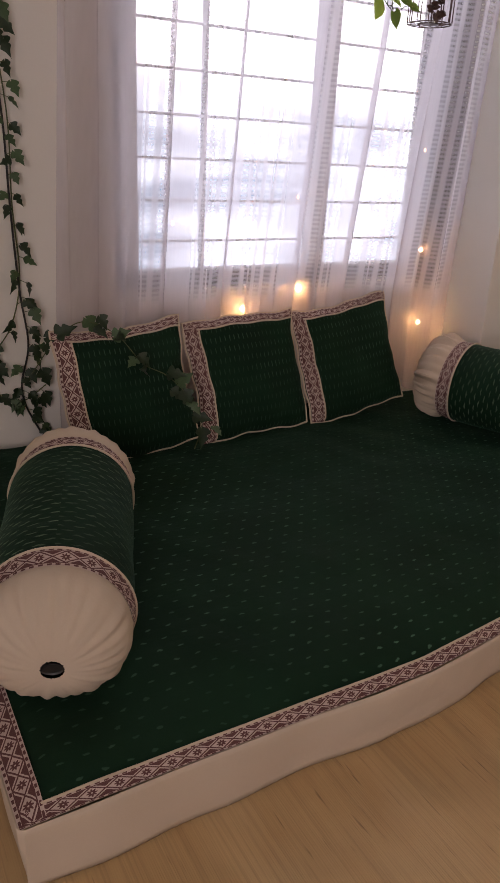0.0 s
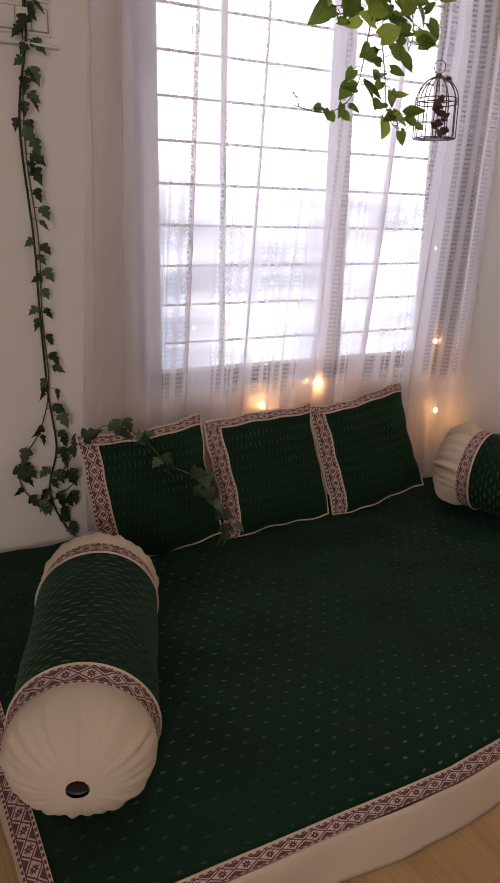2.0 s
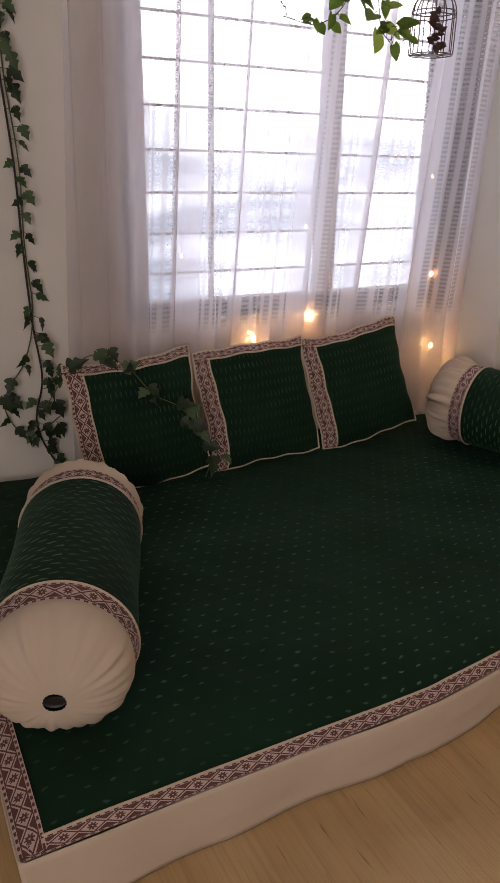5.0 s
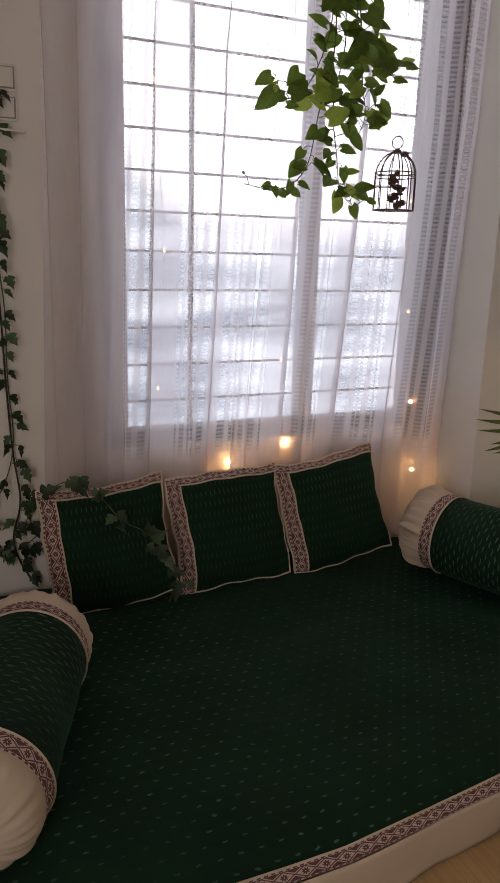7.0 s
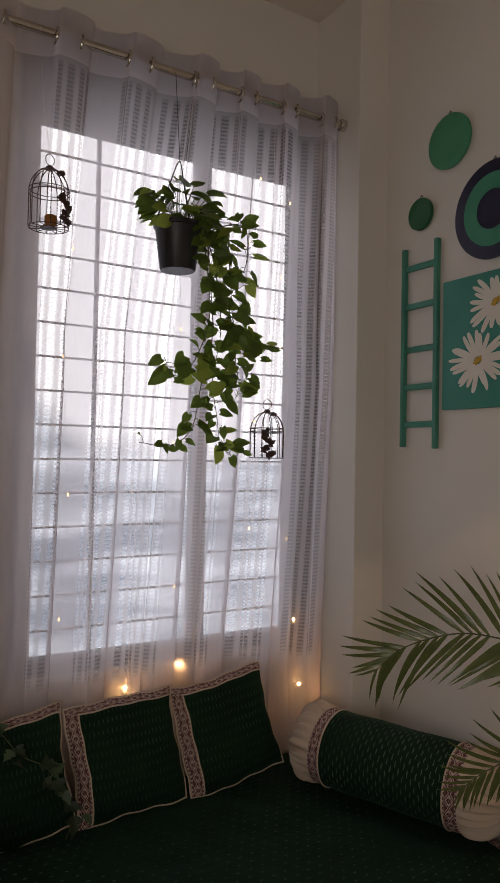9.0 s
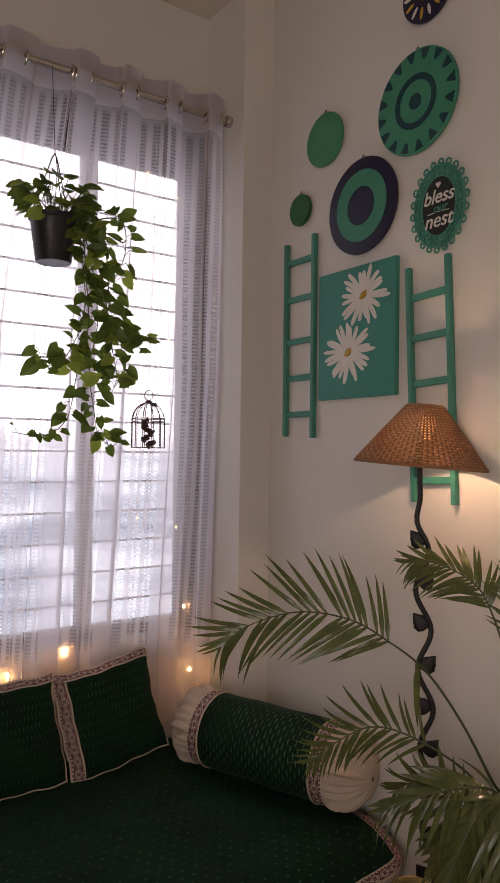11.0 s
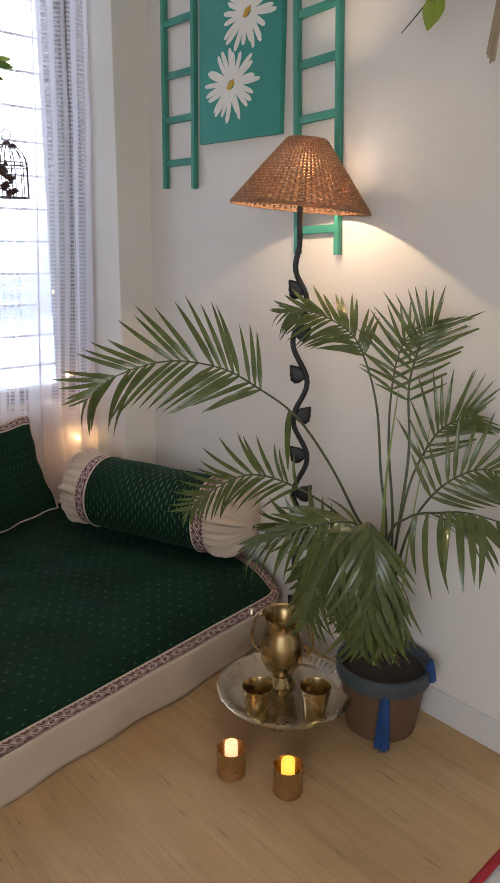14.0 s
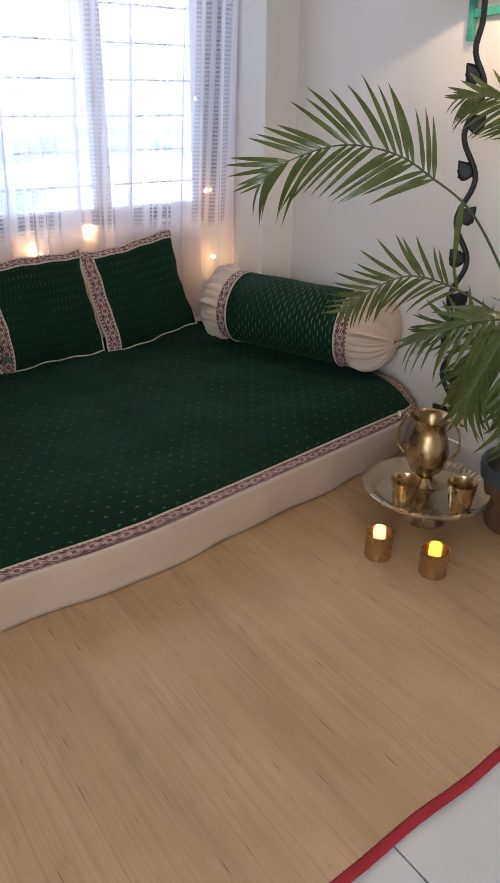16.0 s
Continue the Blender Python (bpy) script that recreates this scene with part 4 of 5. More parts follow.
def frond(points, bare, long, pairs, droop, spread, seed, hang=0.0, tip=0.35, face=(-0.62, -0.68, 0.4), fat=1.0):
    """A frond along world points: its stalk, then leaflets in two rows from the share bare to the tip. hang: how far they give way to gravity."""
    rnd = random.Random(seed)
    pairs = int(pairs * (0.78 if fat > 1.3 else 1.0))
    base = Vector((PX, PY, MAT_T))
    path = spline([Vector(p) - base for p in points], 60)
    fr = part("frond", tube(path, [0.0050 - 0.0038 * i / 60 for i in range(61)], 6), PALM_STEM, palm)
    for i in range(pairs):
        s = bare + (1 - bare) * (i + 0.3) / pairs
        k = min(59, int(s * 60))
        at, way = path[k], (path[k + 1] - path[max(0, k - 1)]).normalized()
        side = way.cross(Vector(face)).normalized()
        up = side.cross(way).normalized()
        size = long * (tip + (1 - tip) * math.sin(math.pi * (0.22 + 0.78 * (i / max(1, pairs - 1))) ** 1.1) ** 0.8)
        for sg in (-1, 1):
            ang = radians(spread - (spread - 14) * (i / pairs) ** 1.5 + rnd.uniform(-3.5, 3.5))
            out = way * math.cos(ang) + side * sg * math.sin(ang) + up * rnd.uniform(0.04, 0.20)
            out = (out.normalized() + Vector((0, 0, -hang * rnd.uniform(0.3, 1.5)))).normalized()
            nrm = (up + side * sg * -0.35)
            y = nrm.cross(out).normalized()
            z = out.cross(y).normalized()
            ob = new("leaflet", BLADES[min(2, max(0, int(droop + rnd.uniform(-0.6, 0.9))))])
            ob.parent = fr
            L = size * rnd.uniform(0.86, 1.1)
            ob.matrix_basis = Matrix(((out.x, y.x, z.x, at.x), (out.y, y.y, z.y, at.y), (out.z, y.z, z.z, at.z), (0, 0, 0, 1))) @ Matrix.Diagonal((L, L * fat * rnd.uniform(1.0, 1.25) * (0.22 / max(L, 0.08)) ** 0.5, L, 1))
    return fr


ROOT = (PX - 0.02, PY + 0.01, 0.19)
UPW = (-0.3, -0.3, 0.9)
first = frond([ROOT, (2.10, 0.46, 0.55), (2.06, 0.52, 0.672), (2.0, 0.571, 0.82), (1.92, 0.626, 0.956), (1.85, 0.702, 1.031), (1.76, 0.751, 1.088), (1.64, 0.821, 1.109), (1.53, 0.904, 1.067), (1.46, 0.938, 1.005)], 0.55, 0.195, 22, 1.7, 52, 1)
bent = new("leaflet", BLADES[0])
bent.parent = first
bent.matrix_basis = Matrix.Translation(Vector((1.905, 0.640, 0.975)) - Vector((PX, PY, MAT_T))) @ pose(0, 0, 0, 0, 82, 200) @ Matrix.Diagonal((0.17, 0.30, 0.17, 1))
frond([ROOT, (2.11, 0.469, 0.50), (2.06, 0.569, 0.65), (2.0, 0.712, 0.724), (1.93, 0.826, 0.744), (1.85, 0.906, 0.688), (1.79, 0.955, 0.625)], 0.48, 0.150, 18, 1.7, 46, 2)
frond([ROOT, (2.14, 0.473, 0.60), (2.15, 0.513, 0.777), (2.15, 0.54, 0.958), (2.14, 0.58, 1.087), (2.11, 0.621, 1.172), (2.05, 0.709, 1.222), (2.0, 0.79, 1.215)], 0.60, 0.125, 20, 1.9, 42, 3, 0.25, fat=1.15)
frond([ROOT, (2.16, 0.449, 0.62), (2.18, 0.446, 0.851), (2.2, 0.475, 1.02), (2.2, 0.457, 1.12), (2.2, 0.43, 1.18), (2.19, 0.39, 1.22)], 0.46, 0.16, 14, 1.3, 62, 4, fat=0.85)
frond([ROOT, (2.15, 0.46, 0.60), (2.16, 0.50, 0.86), (2.17, 0.51, 1.02), (2.17, 0.49, 1.13), (2.16, 0.44, 1.20)], 0.60, 0.14, 9, 1.4, 58, 14, fat=0.85)
frond([ROOT, (2.16, 0.453, 0.58), (2.19, 0.438, 0.772), (2.21, 0.387, 0.904), (2.22, 0.333, 0.957), (2.22, 0.272, 0.985)], 0.48, 0.15, 14, 1.3, 50, 5, fat=0.85)
frond([ROOT, (2.10, 0.438, 0.60), (2.08, 0.359, 0.712), (2.06, 0.249, 0.762), (2.04, 0.163, 0.790), (2.02, 0.055, 0.80)], 0.44, 0.21, 11, 1.4, 55, 6, 0.9, 0.5, UPW, 1.31)
frond([ROOT, (2.08, 0.455, 0.56), (2.0, 0.459, 0.678), (1.92, 0.507, 0.691), (1.84, 0.571, 0.665), (1.77, 0.647, 0.613)], 0.42, 0.17, 20, 1.0, 54, 7, 0.3, 0.4, UPW, 1.31)
frond([ROOT, (2.08, 0.455, 0.56), (1.98, 0.424, 0.680), (1.89, 0.43, 0.665), (1.84, 0.453, 0.57), (1.81, 0.466, 0.47)], 0.40, 0.20, 22, 1.6, 48, 8, 0.7, 0.45, UPW, 1.31)
frond([ROOT, (2.08, 0.438, 0.58), (1.99, 0.42, 0.700), (1.93, 0.36, 0.690), (1.89, 0.31, 0.63)], 0.46, 0.20, 17, 1.6, 50, 9, 0.8, 0.45, UPW, 1.31)
frond([ROOT, (2.07, 0.45, 0.55), (2.0, 0.42, 0.64), (1.94, 0.37, 0.62), (1.91, 0.34, 0.53)], 0.42, 0.20, 18, 1.6, 50, 15, 0.8, 0.5, UPW, 1.31)
frond([ROOT, (2.12, 0.40, 0.60), (2.14, 0.33, 0.77), (2.17, 0.22, 0.86), (2.17, 0.10, 0.85)], 0.48, 0.17, 15, 0.9, 54, 10, 0.2)
frond([ROOT, (2.06, 0.48, 0.50), (2.0, 0.56, 0.60), (1.95, 0.66, 0.64), (1.92, 0.74, 0.60)], 0.45, 0.14, 15, 1.0, 52, 11, 0.3)
frond([ROOT, (2.08, 0.43, 0.48), (2.0, 0.38, 0.60), (1.94, 0.36, 0.55), (1.91, 0.35, 0.45)], 0.42, 0.19, 16, 1.6, 50, 16, 0.7, 0.5, UPW, 1.31)
frond([ROOT, (2.08, 0.47, 0.48), (2.01, 0.50, 0.59), (1.94, 0.53, 0.58), (1.89, 0.55, 0.49)], 0.42, 0.18, 16, 1.6, 50, 17, 0.7, 0.5, UPW, 1.31)
frond([ROOT, (2.06, 0.42, 0.48), (2.0, 0.40, 0.55), (1.955, 0.39, 0.48), (1.935, 0.385, 0.37)], 0.42, 0.19, 15, 1.8, 46, 18, 0.9, 0.5, UPW, 1.31)
frond([ROOT, (2.09, 0.40, 0.46), (2.03, 0.37, 0.54), (1.99, 0.345, 0.48), (1.97, 0.335, 0.38)], 0.42, 0.18, 14, 1.8, 46, 19, 0.9, 0.5, UPW, 1.31)
for pts, w in ((((2.12, 0.47, 0.20), (2.12, 0.472, 0.60), (2.12, 0.470, 0.80), (2.13, 0.458, 1.03)), 0.007), (((2.17, 0.44, 0.2), (2.19, 0.43, 0.6), (2.21, 0.40, 0.95)), 0.004)):
    q = spline([Vector(p) - Vector((PX, PY, MAT_T)) for p in pts], 20)
    part("spear", tube(q, [w * (1 - 0.8 * i / 20) for i in range(21)], 6), SHOOT, palm, "pale unopened shoot")

# ---- brass set on the tray ----
TX, TY, TZ = 1.925, 0.645, 0.118
tray = thing("pedestal_tray", (TX, TY, MAT_T), 0, "round silver tray on a low foot on the mat", "tray")
part("plate", lathe([(0.05, 0.094), (0.14, 0.096), (0.165, 0.103), (0.187, 0.118), (0.197, 0.121), (0.202, 0.119), (0.203, 0.124), (0.196, 0.127), (0.184, 0.124), (0.163, 0.110), (0.14, 0.103), (0.0001, 0.102)], 72), SILVER, tray)
for i in range(60):
    a = 2 * math.pi * i / 60
    part("flute", tube([(0.168 * math.cos(a), 0.168 * math.sin(a), 0.1125), (0.186 * math.cos(a), 0.186 * math.sin(a), 0.1255)], [0.0013, 0.0020], 5), SILVER, tray)
part("foot", lathe([(0.062, 0), (0.064, 0.006), (0.048, 0.02), (0.032, 0.045), (0.036, 0.075), (0.065, 0.095)], 36), SILVER, tray)
SEAT = MAT_T + 0.103
jug = thing("brass_jug", (1.947, 0.685, SEAT), 35, "aged brass water jug with two silver knobs", "jug")
part("body", lathe([(0.043, 0), (0.046, 0.006), (0.036, 0.016), (0.026, 0.030), (0.030, 0.040), (0.050, 0.056), (0.062, 0.085), (0.066, 0.115), (0.062, 0.150), (0.052, 0.180), (0.048, 0.200), (0.053, 0.218), (0.062, 0.230), (0.064, 0.234), (0.059, 0.232), (0.049, 0.218), (0.044, 0.200), (0.0001, 0.12)], 48), BRASS, jug)
for s in (-1, 1):
    part("handle", tube(spline([(0, s * 0.072, 0.10), (0, s * 0.092, 0.13), (0, s * 0.090, 0.18), (0, s * 0.078, 0.212), (0, s * 0.062, 0.225)], 16), 0.0042, 8), BRASS, jug)
    part("knob", lathe([(0.0001, -0.0125), (0.008, -0.0095), (0.0125, 0), (0.008, 0.0095), (0.0001, 0.0125)], 16, (0, s * 0.094, 0.226)), SILVER, jug, "round silver knob")


def cup(at):
    c = thing("brass_cup", (*at, SEAT), 0, "plain brass tumbler standing on the tray", "cup", "brass tumblers")
    part("body", lathe([(0.030, 0), (0.032, 0.003), (0.030, 0.010), (0.034, 0.04), (0.043, 0.092), (0.045, 0.098), (0.043, 0.098), (0.041, 0.092), (0.031, 0.03), (0.0001, 0.012)], 36), BRASS, c)
    return c


cup((1.782, 0.612))
cup((1.905, 0.505))
FLAME = glow("candle_glow", (1.0, 0.58, 0.07), 1.25)
FLAME_PALE = glow("candle_glow_pale", (1.0, 0.66, 0.34), 1.1)


def candle(at, wax, label):
    c = thing("candle_holder", (*at, MAT_T), 0, label, "candle", "led candles")
    slim = lambda prof: [(q * 0.86, z * 0.9) for q, z in prof]
    part("cup", lathe(slim([(0.043, 0), (0.046, 0.002), (0.047, 0.007), (0.046, 0.011), (0.046, 0.080), (0.048, 0.084), (0.048, 0.089), (0.045, 0.089), (0.044, 0.080), (0.043, 0.03), (0.0001, 0.028)]), 36), COPPER, c, "copper coloured cup")
    part("candle", lathe(slim([(0.0205, 0.028), (0.021, 0.100), (0.0185, 0.108), (0.010, 0.106), (0.0001, 0.102)]), 24, (0, 0, 0), None, lambda q, k: 1 + 0.04 * math.sin(3 * q + k)), wax, c, "glowing wax candle")
    return c


candle((1.660, 0.580), FLAME_PALE, "copper holder with a glowing pale candle on the mat")
candle((1.728, 0.430), FLAME, "copper holder with a glowing yellow candle on the mat")

# ---- hanging pothos, cages and lights before the curtain ----
POTHOS = mottled("pothos_leaf", (0.155, 0.225, 0.030), (0.070, 0.125, 0.022), 14, 0.36, 60, 0.12)
POTHOS_PALE = mottled("pothos_leaf_pale", (0.36, 0.42, 0.07), (0.19, 0.28, 0.04), 16, 0.36, 60, 0.12)
VINE = mottled("vine_stem", (0.09, 0.11, 0.03), (0.05, 0.06, 0.02), 20, 0.5, 80, 0.2)
POT_BLACK = mottled("black_plastic", (0.012, 0.012, 0.014), (0.02, 0.02, 0.022), 9, 0.4, 90, 0.1)
ROPE = mottled("cotton_rope", (0.42, 0.33, 0.22), (0.32, 0.24, 0.15), 30, 0.9, 400, 0.6)
CAGE = mottled("bronze_wire", (0.085, 0.038, 0.028), (0.045, 0.02, 0.015), 20, 0.4, 120, 0.2)
IVY = mottled("ivy_leaf", (0.022, 0.045, 0.016), (0.012, 0.028, 0.010), 14, 0.5, 80, 0.2)
IVY_PALE = mottled("ivy_leaf_pale", (0.055, 0.105, 0.035), (0.032, 0.068, 0.024), 14, 0.5, 80, 0.2)


def translucent(m, share=0.35):
    """Lets light glow through a leaf."""
    nt = m.node_tree
    out = nt.nodes["Material Output"]
    tr = node(m, "BsdfTranslucent")
    src = shader(m).inputs["Base Color"].links[0].from_socket
    nt.links.new(src, tr.inputs[0])
    ms = node(m, "MixShader", Fac=share)
    nt.links.new(shader(m).outputs[0], ms.inputs[1])
    nt.links.new(tr.outputs[0], ms.inputs[2])
    nt.links.new(ms.outputs[0], out.inputs[0])


for leafy, share in ((POTHOS, 0.55), (POTHOS_PALE, 0.6), (PALM, 0.3), (IVY, 0.15), (CANE, 0.55)):
    translucent(leafy, share)


def heart_leaf(name, mat_, fold, curl, lobes=None):
    """A leaf one metre long along x, its stalk at the origin: heart-shaped, or lobed by lobes."""
    bm = bmesh.new()
    n, rows = 12, []
    for k in range(n + 1):
        s = k / n
        w = 0.40 * (math.sin(math.pi * min(1.0, s * 0.93 + 0.07) ** 0.62) ** 0.85) if lobes is None else lobes[k]
        back = -0.16 * max(0, 1 - s * 6)
        rows.append([bm.verts.new((s + back * abs(q), q * w, -curl * s * s + fold * w * abs(q) - 0.05 * abs(q) ** 2 * w)) for q in (-1, -0.5, 0, 0.5, 1)])
    for lo, hi in zip(rows, rows[1:]):
        for q in range(4):
            bm.faces.new((lo[q], hi[q], hi[q + 1], lo[q + 1]))
    me = bpy.data.meshes.new(name)
    bm.to_mesh(me)
    bm.free()
    me.materials.append(mat_)
    me.polygons.foreach_set("use_smooth", [True] * len(me.polygons))
    return me


HEARTS = [heart_leaf("leaf", m, f, c) for m, f, c in ((POTHOS, 0.25, 0.10), (POTHOS, 0.45, 0.22), (POTHOS_PALE, 0.20, 0.15), (POTHOS, 0.1, 0.3))]
OLIVE = mottled("pothos_leaf_olive", (0.155, 0.18, 0.06), (0.080, 0.098, 0.032), 16, 0.36, 60, 0.12)
translucent(OLIVE, 0.35)
OLIVES = [heart_leaf("leaf", m, f, c) for m, f, c in ((OLIVE, 0.25, 0.10), (OLIVE, 0.45, 0.22), (POTHOS_PALE, 0.20, 0.15), (OLIVE, 0.1, 0.3))]
STAR = [0.05, 0.34, 0.46, 0.40, 0.22, 0.30, 0.33, 0.24, 0.15, 0.11, 0.07, 0.03, 0.003]
IVIES = [heart_leaf("leaf", m, f, c, STAR) for m, f, c in ((IVY, 0.2, 0.15), (IVY, 0.45, 0.3), (IVY_PALE, 0.15, 0.1))]


def leaf_at(parent, mesh, at, point, face, size):
    """Hangs a leaf of that size at a place, pointing along point with its upper side to face."""
    x = Vector(point).normalized()
    y = Vector(face).cross(x).normalized()
    z = x.cross(y)
    ob = new("leaf", mesh)
    ob.parent = parent
    ob.matrix_basis = Matrix(((x.x, y.x, z.x, at[0]), (x.y, y.y, z.y, at[1]), (x.z, y.z, z.z, at[2]), (0, 0, 0, 1))) @ Matrix.Scale(size, 4)
    return ob


# the pothos in the window
HX, HY, HZ = 1.330, 1.865, 2.208
poth = thing("hanging_plant", (HX, HY, HZ), 0, "trailing pothos in a black pot hung before the curtain", "hanging plant")
part("pot", lathe([(0.060, 0), (0.064, 0.004), (0.084, 0.15), (0.090, 0.152), (0.091, 0.166), (0.085, 0.166), (0.08, 0.145), (0.0001, 0.14)], 36), POT_BLACK, poth, "black plastic pot")
for q in range(3):
    a = 0.5 + 2 * math.pi * q / 3
    part("hanger", tube([(0.088 * math.cos(a), 0.088 * math.sin(a), 0.158), (0.012 * math.cos(a), 0.012 * math.sin(a), 0.38), (0, 0, 0.40)], 0.0022, 6), POT_BLACK, poth)
part("cord", tube([(0, 0, 0.40), (0, 0.02, 0.55), (0.01, 0.07, 0.755)], 0.0016, 6), POT_BLACK, poth)
rnd = random.Random(12)
for i in range(58):
    a, rr, up = rnd.uniform(0, 6.28), 0.09 * math.sqrt(rnd.random()) + 0.015, rnd.uniform(0.02, 0.135)
    base = Vector((0.4 * rr * math.cos(a), 0.4 * rr * math.sin(a), 0.15))
    tip = Vector((1.25 * rr * math.cos(a), 1.1 * rr * math.sin(a), 0.165 + up))
    part("stalk", tube([base, (base + tip) / 2 + Vector((0, 0, 0.02)), tip], 0.0013, 5), VINE, poth)
    leaf_at(poth, HEARTS[i % 4], tip, (math.cos(a) + rnd.uniform(-0.5, 0.5), math.sin(a) + rnd.uniform(-0.6, 0.2), rnd.uniform(-0.7, 0.2)), (rnd.uniform(-0.4, 0.4), -0.8, 0.7), rnd.uniform(0.046, 0.078))
TRAILS = [
    ([(1.42, 1.80, 2.34), (1.50, 1.78, 2.24), (1.52, 1.78, 2.05), (1.55, 1.78, 1.95), (1.63, 1.79, 1.90), (1.67, 1.79, 1.93)], 15),
    ([(1.40, 1.79, 2.34), (1.44, 1.77, 2.20), (1.47, 1.77, 1.98), (1.44, 1.77, 1.80), (1.46, 1.77, 1.66), (1.48, 1.77, 1.56), (1.54, 1.77, 1.51)], 17),
    ([(1.41, 1.78, 2.33), (1.42, 1.76, 2.12), (1.43, 1.76, 1.95), (1.39, 1.76, 1.78), (1.36, 1.77, 1.62), (1.28, 1.78, 1.555), (1.17, 1.79, 1.565)], 15),
    ([(1.38, 1.77, 2.34), (1.40, 1.75, 2.18), (1.41, 1.75, 2.00), (1.35, 1.76, 1.84), (1.28, 1.77, 1.80), (1.25, 1.77, 1.86)], 11),
    ([(1.43, 1.80, 2.33), (1.48, 1.77, 2.15), (1.51, 1.76, 1.98), (1.53, 1.76, 1.85), (1.55, 1.77, 1.78), (1.53, 1.77, 1.72)], 14),
    ([(1.42, 1.79, 2.34), (1.56, 1.78, 2.37), (1.58, 1.78, 2.25), (1.53, 1.78, 2.12)], 9),
    ([(1.30, 1.77, 2.33), (1.22, 1.77, 2.40), (1.19, 1.77, 2.40)], 4),
]
O = Vector((HX - 0.008, HY - 0.035, HZ - 0.028))
for pts, count in TRAILS:
    count = int(count * 2.5)
    path = spline([Vector(p) - O for p in pts], 40)
    part("vine", tube(path, [0.0026 - 0.0015 * i / 40 for i in range(41)], 6), VINE, poth)
    for i in range(count):
        k = min(39, int(40 * (i + 0.8) / count))
        sg = 1 if i % 2 else -1
        if path[k].x < -0.09 and i % 3:
            continue
        off = Vector((sg * rnd.uniform(0.008, 0.036), rnd.uniform(-0.04, 0.01), rnd.uniform(-0.02, 0.03)))
        part("stalk", tube([path[k], path[k] + off * 0.6 + Vector((0, 0, 0.008)), path[k] + off], 0.0011, 4), VINE, poth)
        size = (0.032 if path[k].x < -0.015 and path[k].z < -0.5 else rnd.uniform(0.034, 0.070)) * (0.8 if i > count - 3 else 1.0)
        leaf_at(poth, HEARTS[rnd.randrange(4)], path[k] + off, (sg * rnd.uniform(0.2, 1.0), rnd.uniform(-0.5, 0.1), rnd.uniform(-1.0, 0.35)), (rnd.uniform(-0.9, 0.9), -1.0, rnd.uniform(-0.1, 1.0)), size)


def birdcage(at, r, h, turn, lit, label):
    """A small wire cage: ring floor, upright wires bent into a dome, a loop on top, and a sprig of metal leaves."""
    c = thing("birdcage", at, turn, label, "birdcage", "hanging birdcages")
    straight = h * 0.58
    part("floor", lathe([(r * 0.3, 0.002), (r * 0.42, 0.002), (r * 0.42, 0.005), (0.0001, 0.005)], 24), CAGE, c)
    for i in range(6):
        a = math.pi * i / 6
        part("floor_wire", tube([(-r * math.cos(a), -r * math.sin(a), 0.003), (r * math.cos(a), r * math.sin(a), 0.003)], 0.0014, 5), CAGE, c)
    for z in (0.003, straight, straight + 0.012):
        part("hoop", tube([(r * math.cos(q), r * math.sin(q), z) for q in (2 * math.pi * k / 32 for k in range(32))], 0.0016, 6, None, True), CAGE, c)
    for i in range(12):
        a = 2 * math.pi * i / 12
        pts = [(r * math.cos(a), r * math.sin(a), 0.005), (r * math.cos(a), r * math.sin(a), straight)]
        pts += [(r * math.cos(q) * math.cos(a), r * math.cos(q) * math.sin(a), straight + (h - straight) * math.sin(q)) for q in (math.pi / 2 * k / 7 * 0.96 for k in range(1, 8))]
        part("wire", tube(pts, 0.0017, 5), CAGE, c)
    part("crown", lathe([(0.004, h - 0.006), (0.016, h - 0.004), (0.012, h + 0.005), (0.004, h + 0.010), (0.0001, h + 0.011)], 16), CAGE, c)
    part("loop", tube([(0.017 * math.cos(q), 0, h + 0.028 + 0.019 * math.sin(q)) for q in (2 * math.pi * k / 20 for k in range(20))], 0.0015, 6, None, True), CAGE, c)
    part("thread", tube([(0, 0, h + 0.047), (0, 0.04, (ROD_Z - at[2]) * 0.6), (0, ROD_Y - at[1] - 0.01, ROD_Z - at[2])], 0.0006, 4), PLATE_PLASTIC, c)
    rn = random.Random(int(at[0] * 100))
    stem_pts = [(0.55 * r, -0.86 * r, 0.008), (0.15 * r, -0.99 * r, 0.032), (0.5 * r, -0.88 * r, 0.058), (0.05 * r, -r, 0.084), (0.4 * r, -0.93 * r, 0.112)]
    path = spline(stem_pts, 24)
    part("sprig", tube(path, 0.0014, 5), CAGE, c)
    for i in range(22):
        q = path[1 + (i * 23) // 22]
        leaf_at(c, LEAFLETS, q, (rn.uniform(-1, 1), rn.uniform(-0.6, 0.1), rn.uniform(-0.6, 0.9)), (0, -1, 0.4), rn.uniform(0.016, 0.026))
    for x, y, z in ((r * 0.55, -r * 0.75, 0.022), (r * 0.45, -r * 0.35, h * 0.93)):
        part("flower", lathe([(0.002, -0.006), (0.013, -0.003), (0.011, 0.006), (0.005, 0.010), (0.0001, 0.008)], 12, (x, y, z), None, lambda q, k: 1 + 0.2 * math.sin(5 * q)), CAGE, c)
    if lit:
        part("candle", lathe([(0.019, 0.006), (0.020, 0.042), (0.017, 0.046), (0.0001, 0.044)], 20, (0.008, 0, 0)), AMBER, c, "amber glass tealight")
    return c


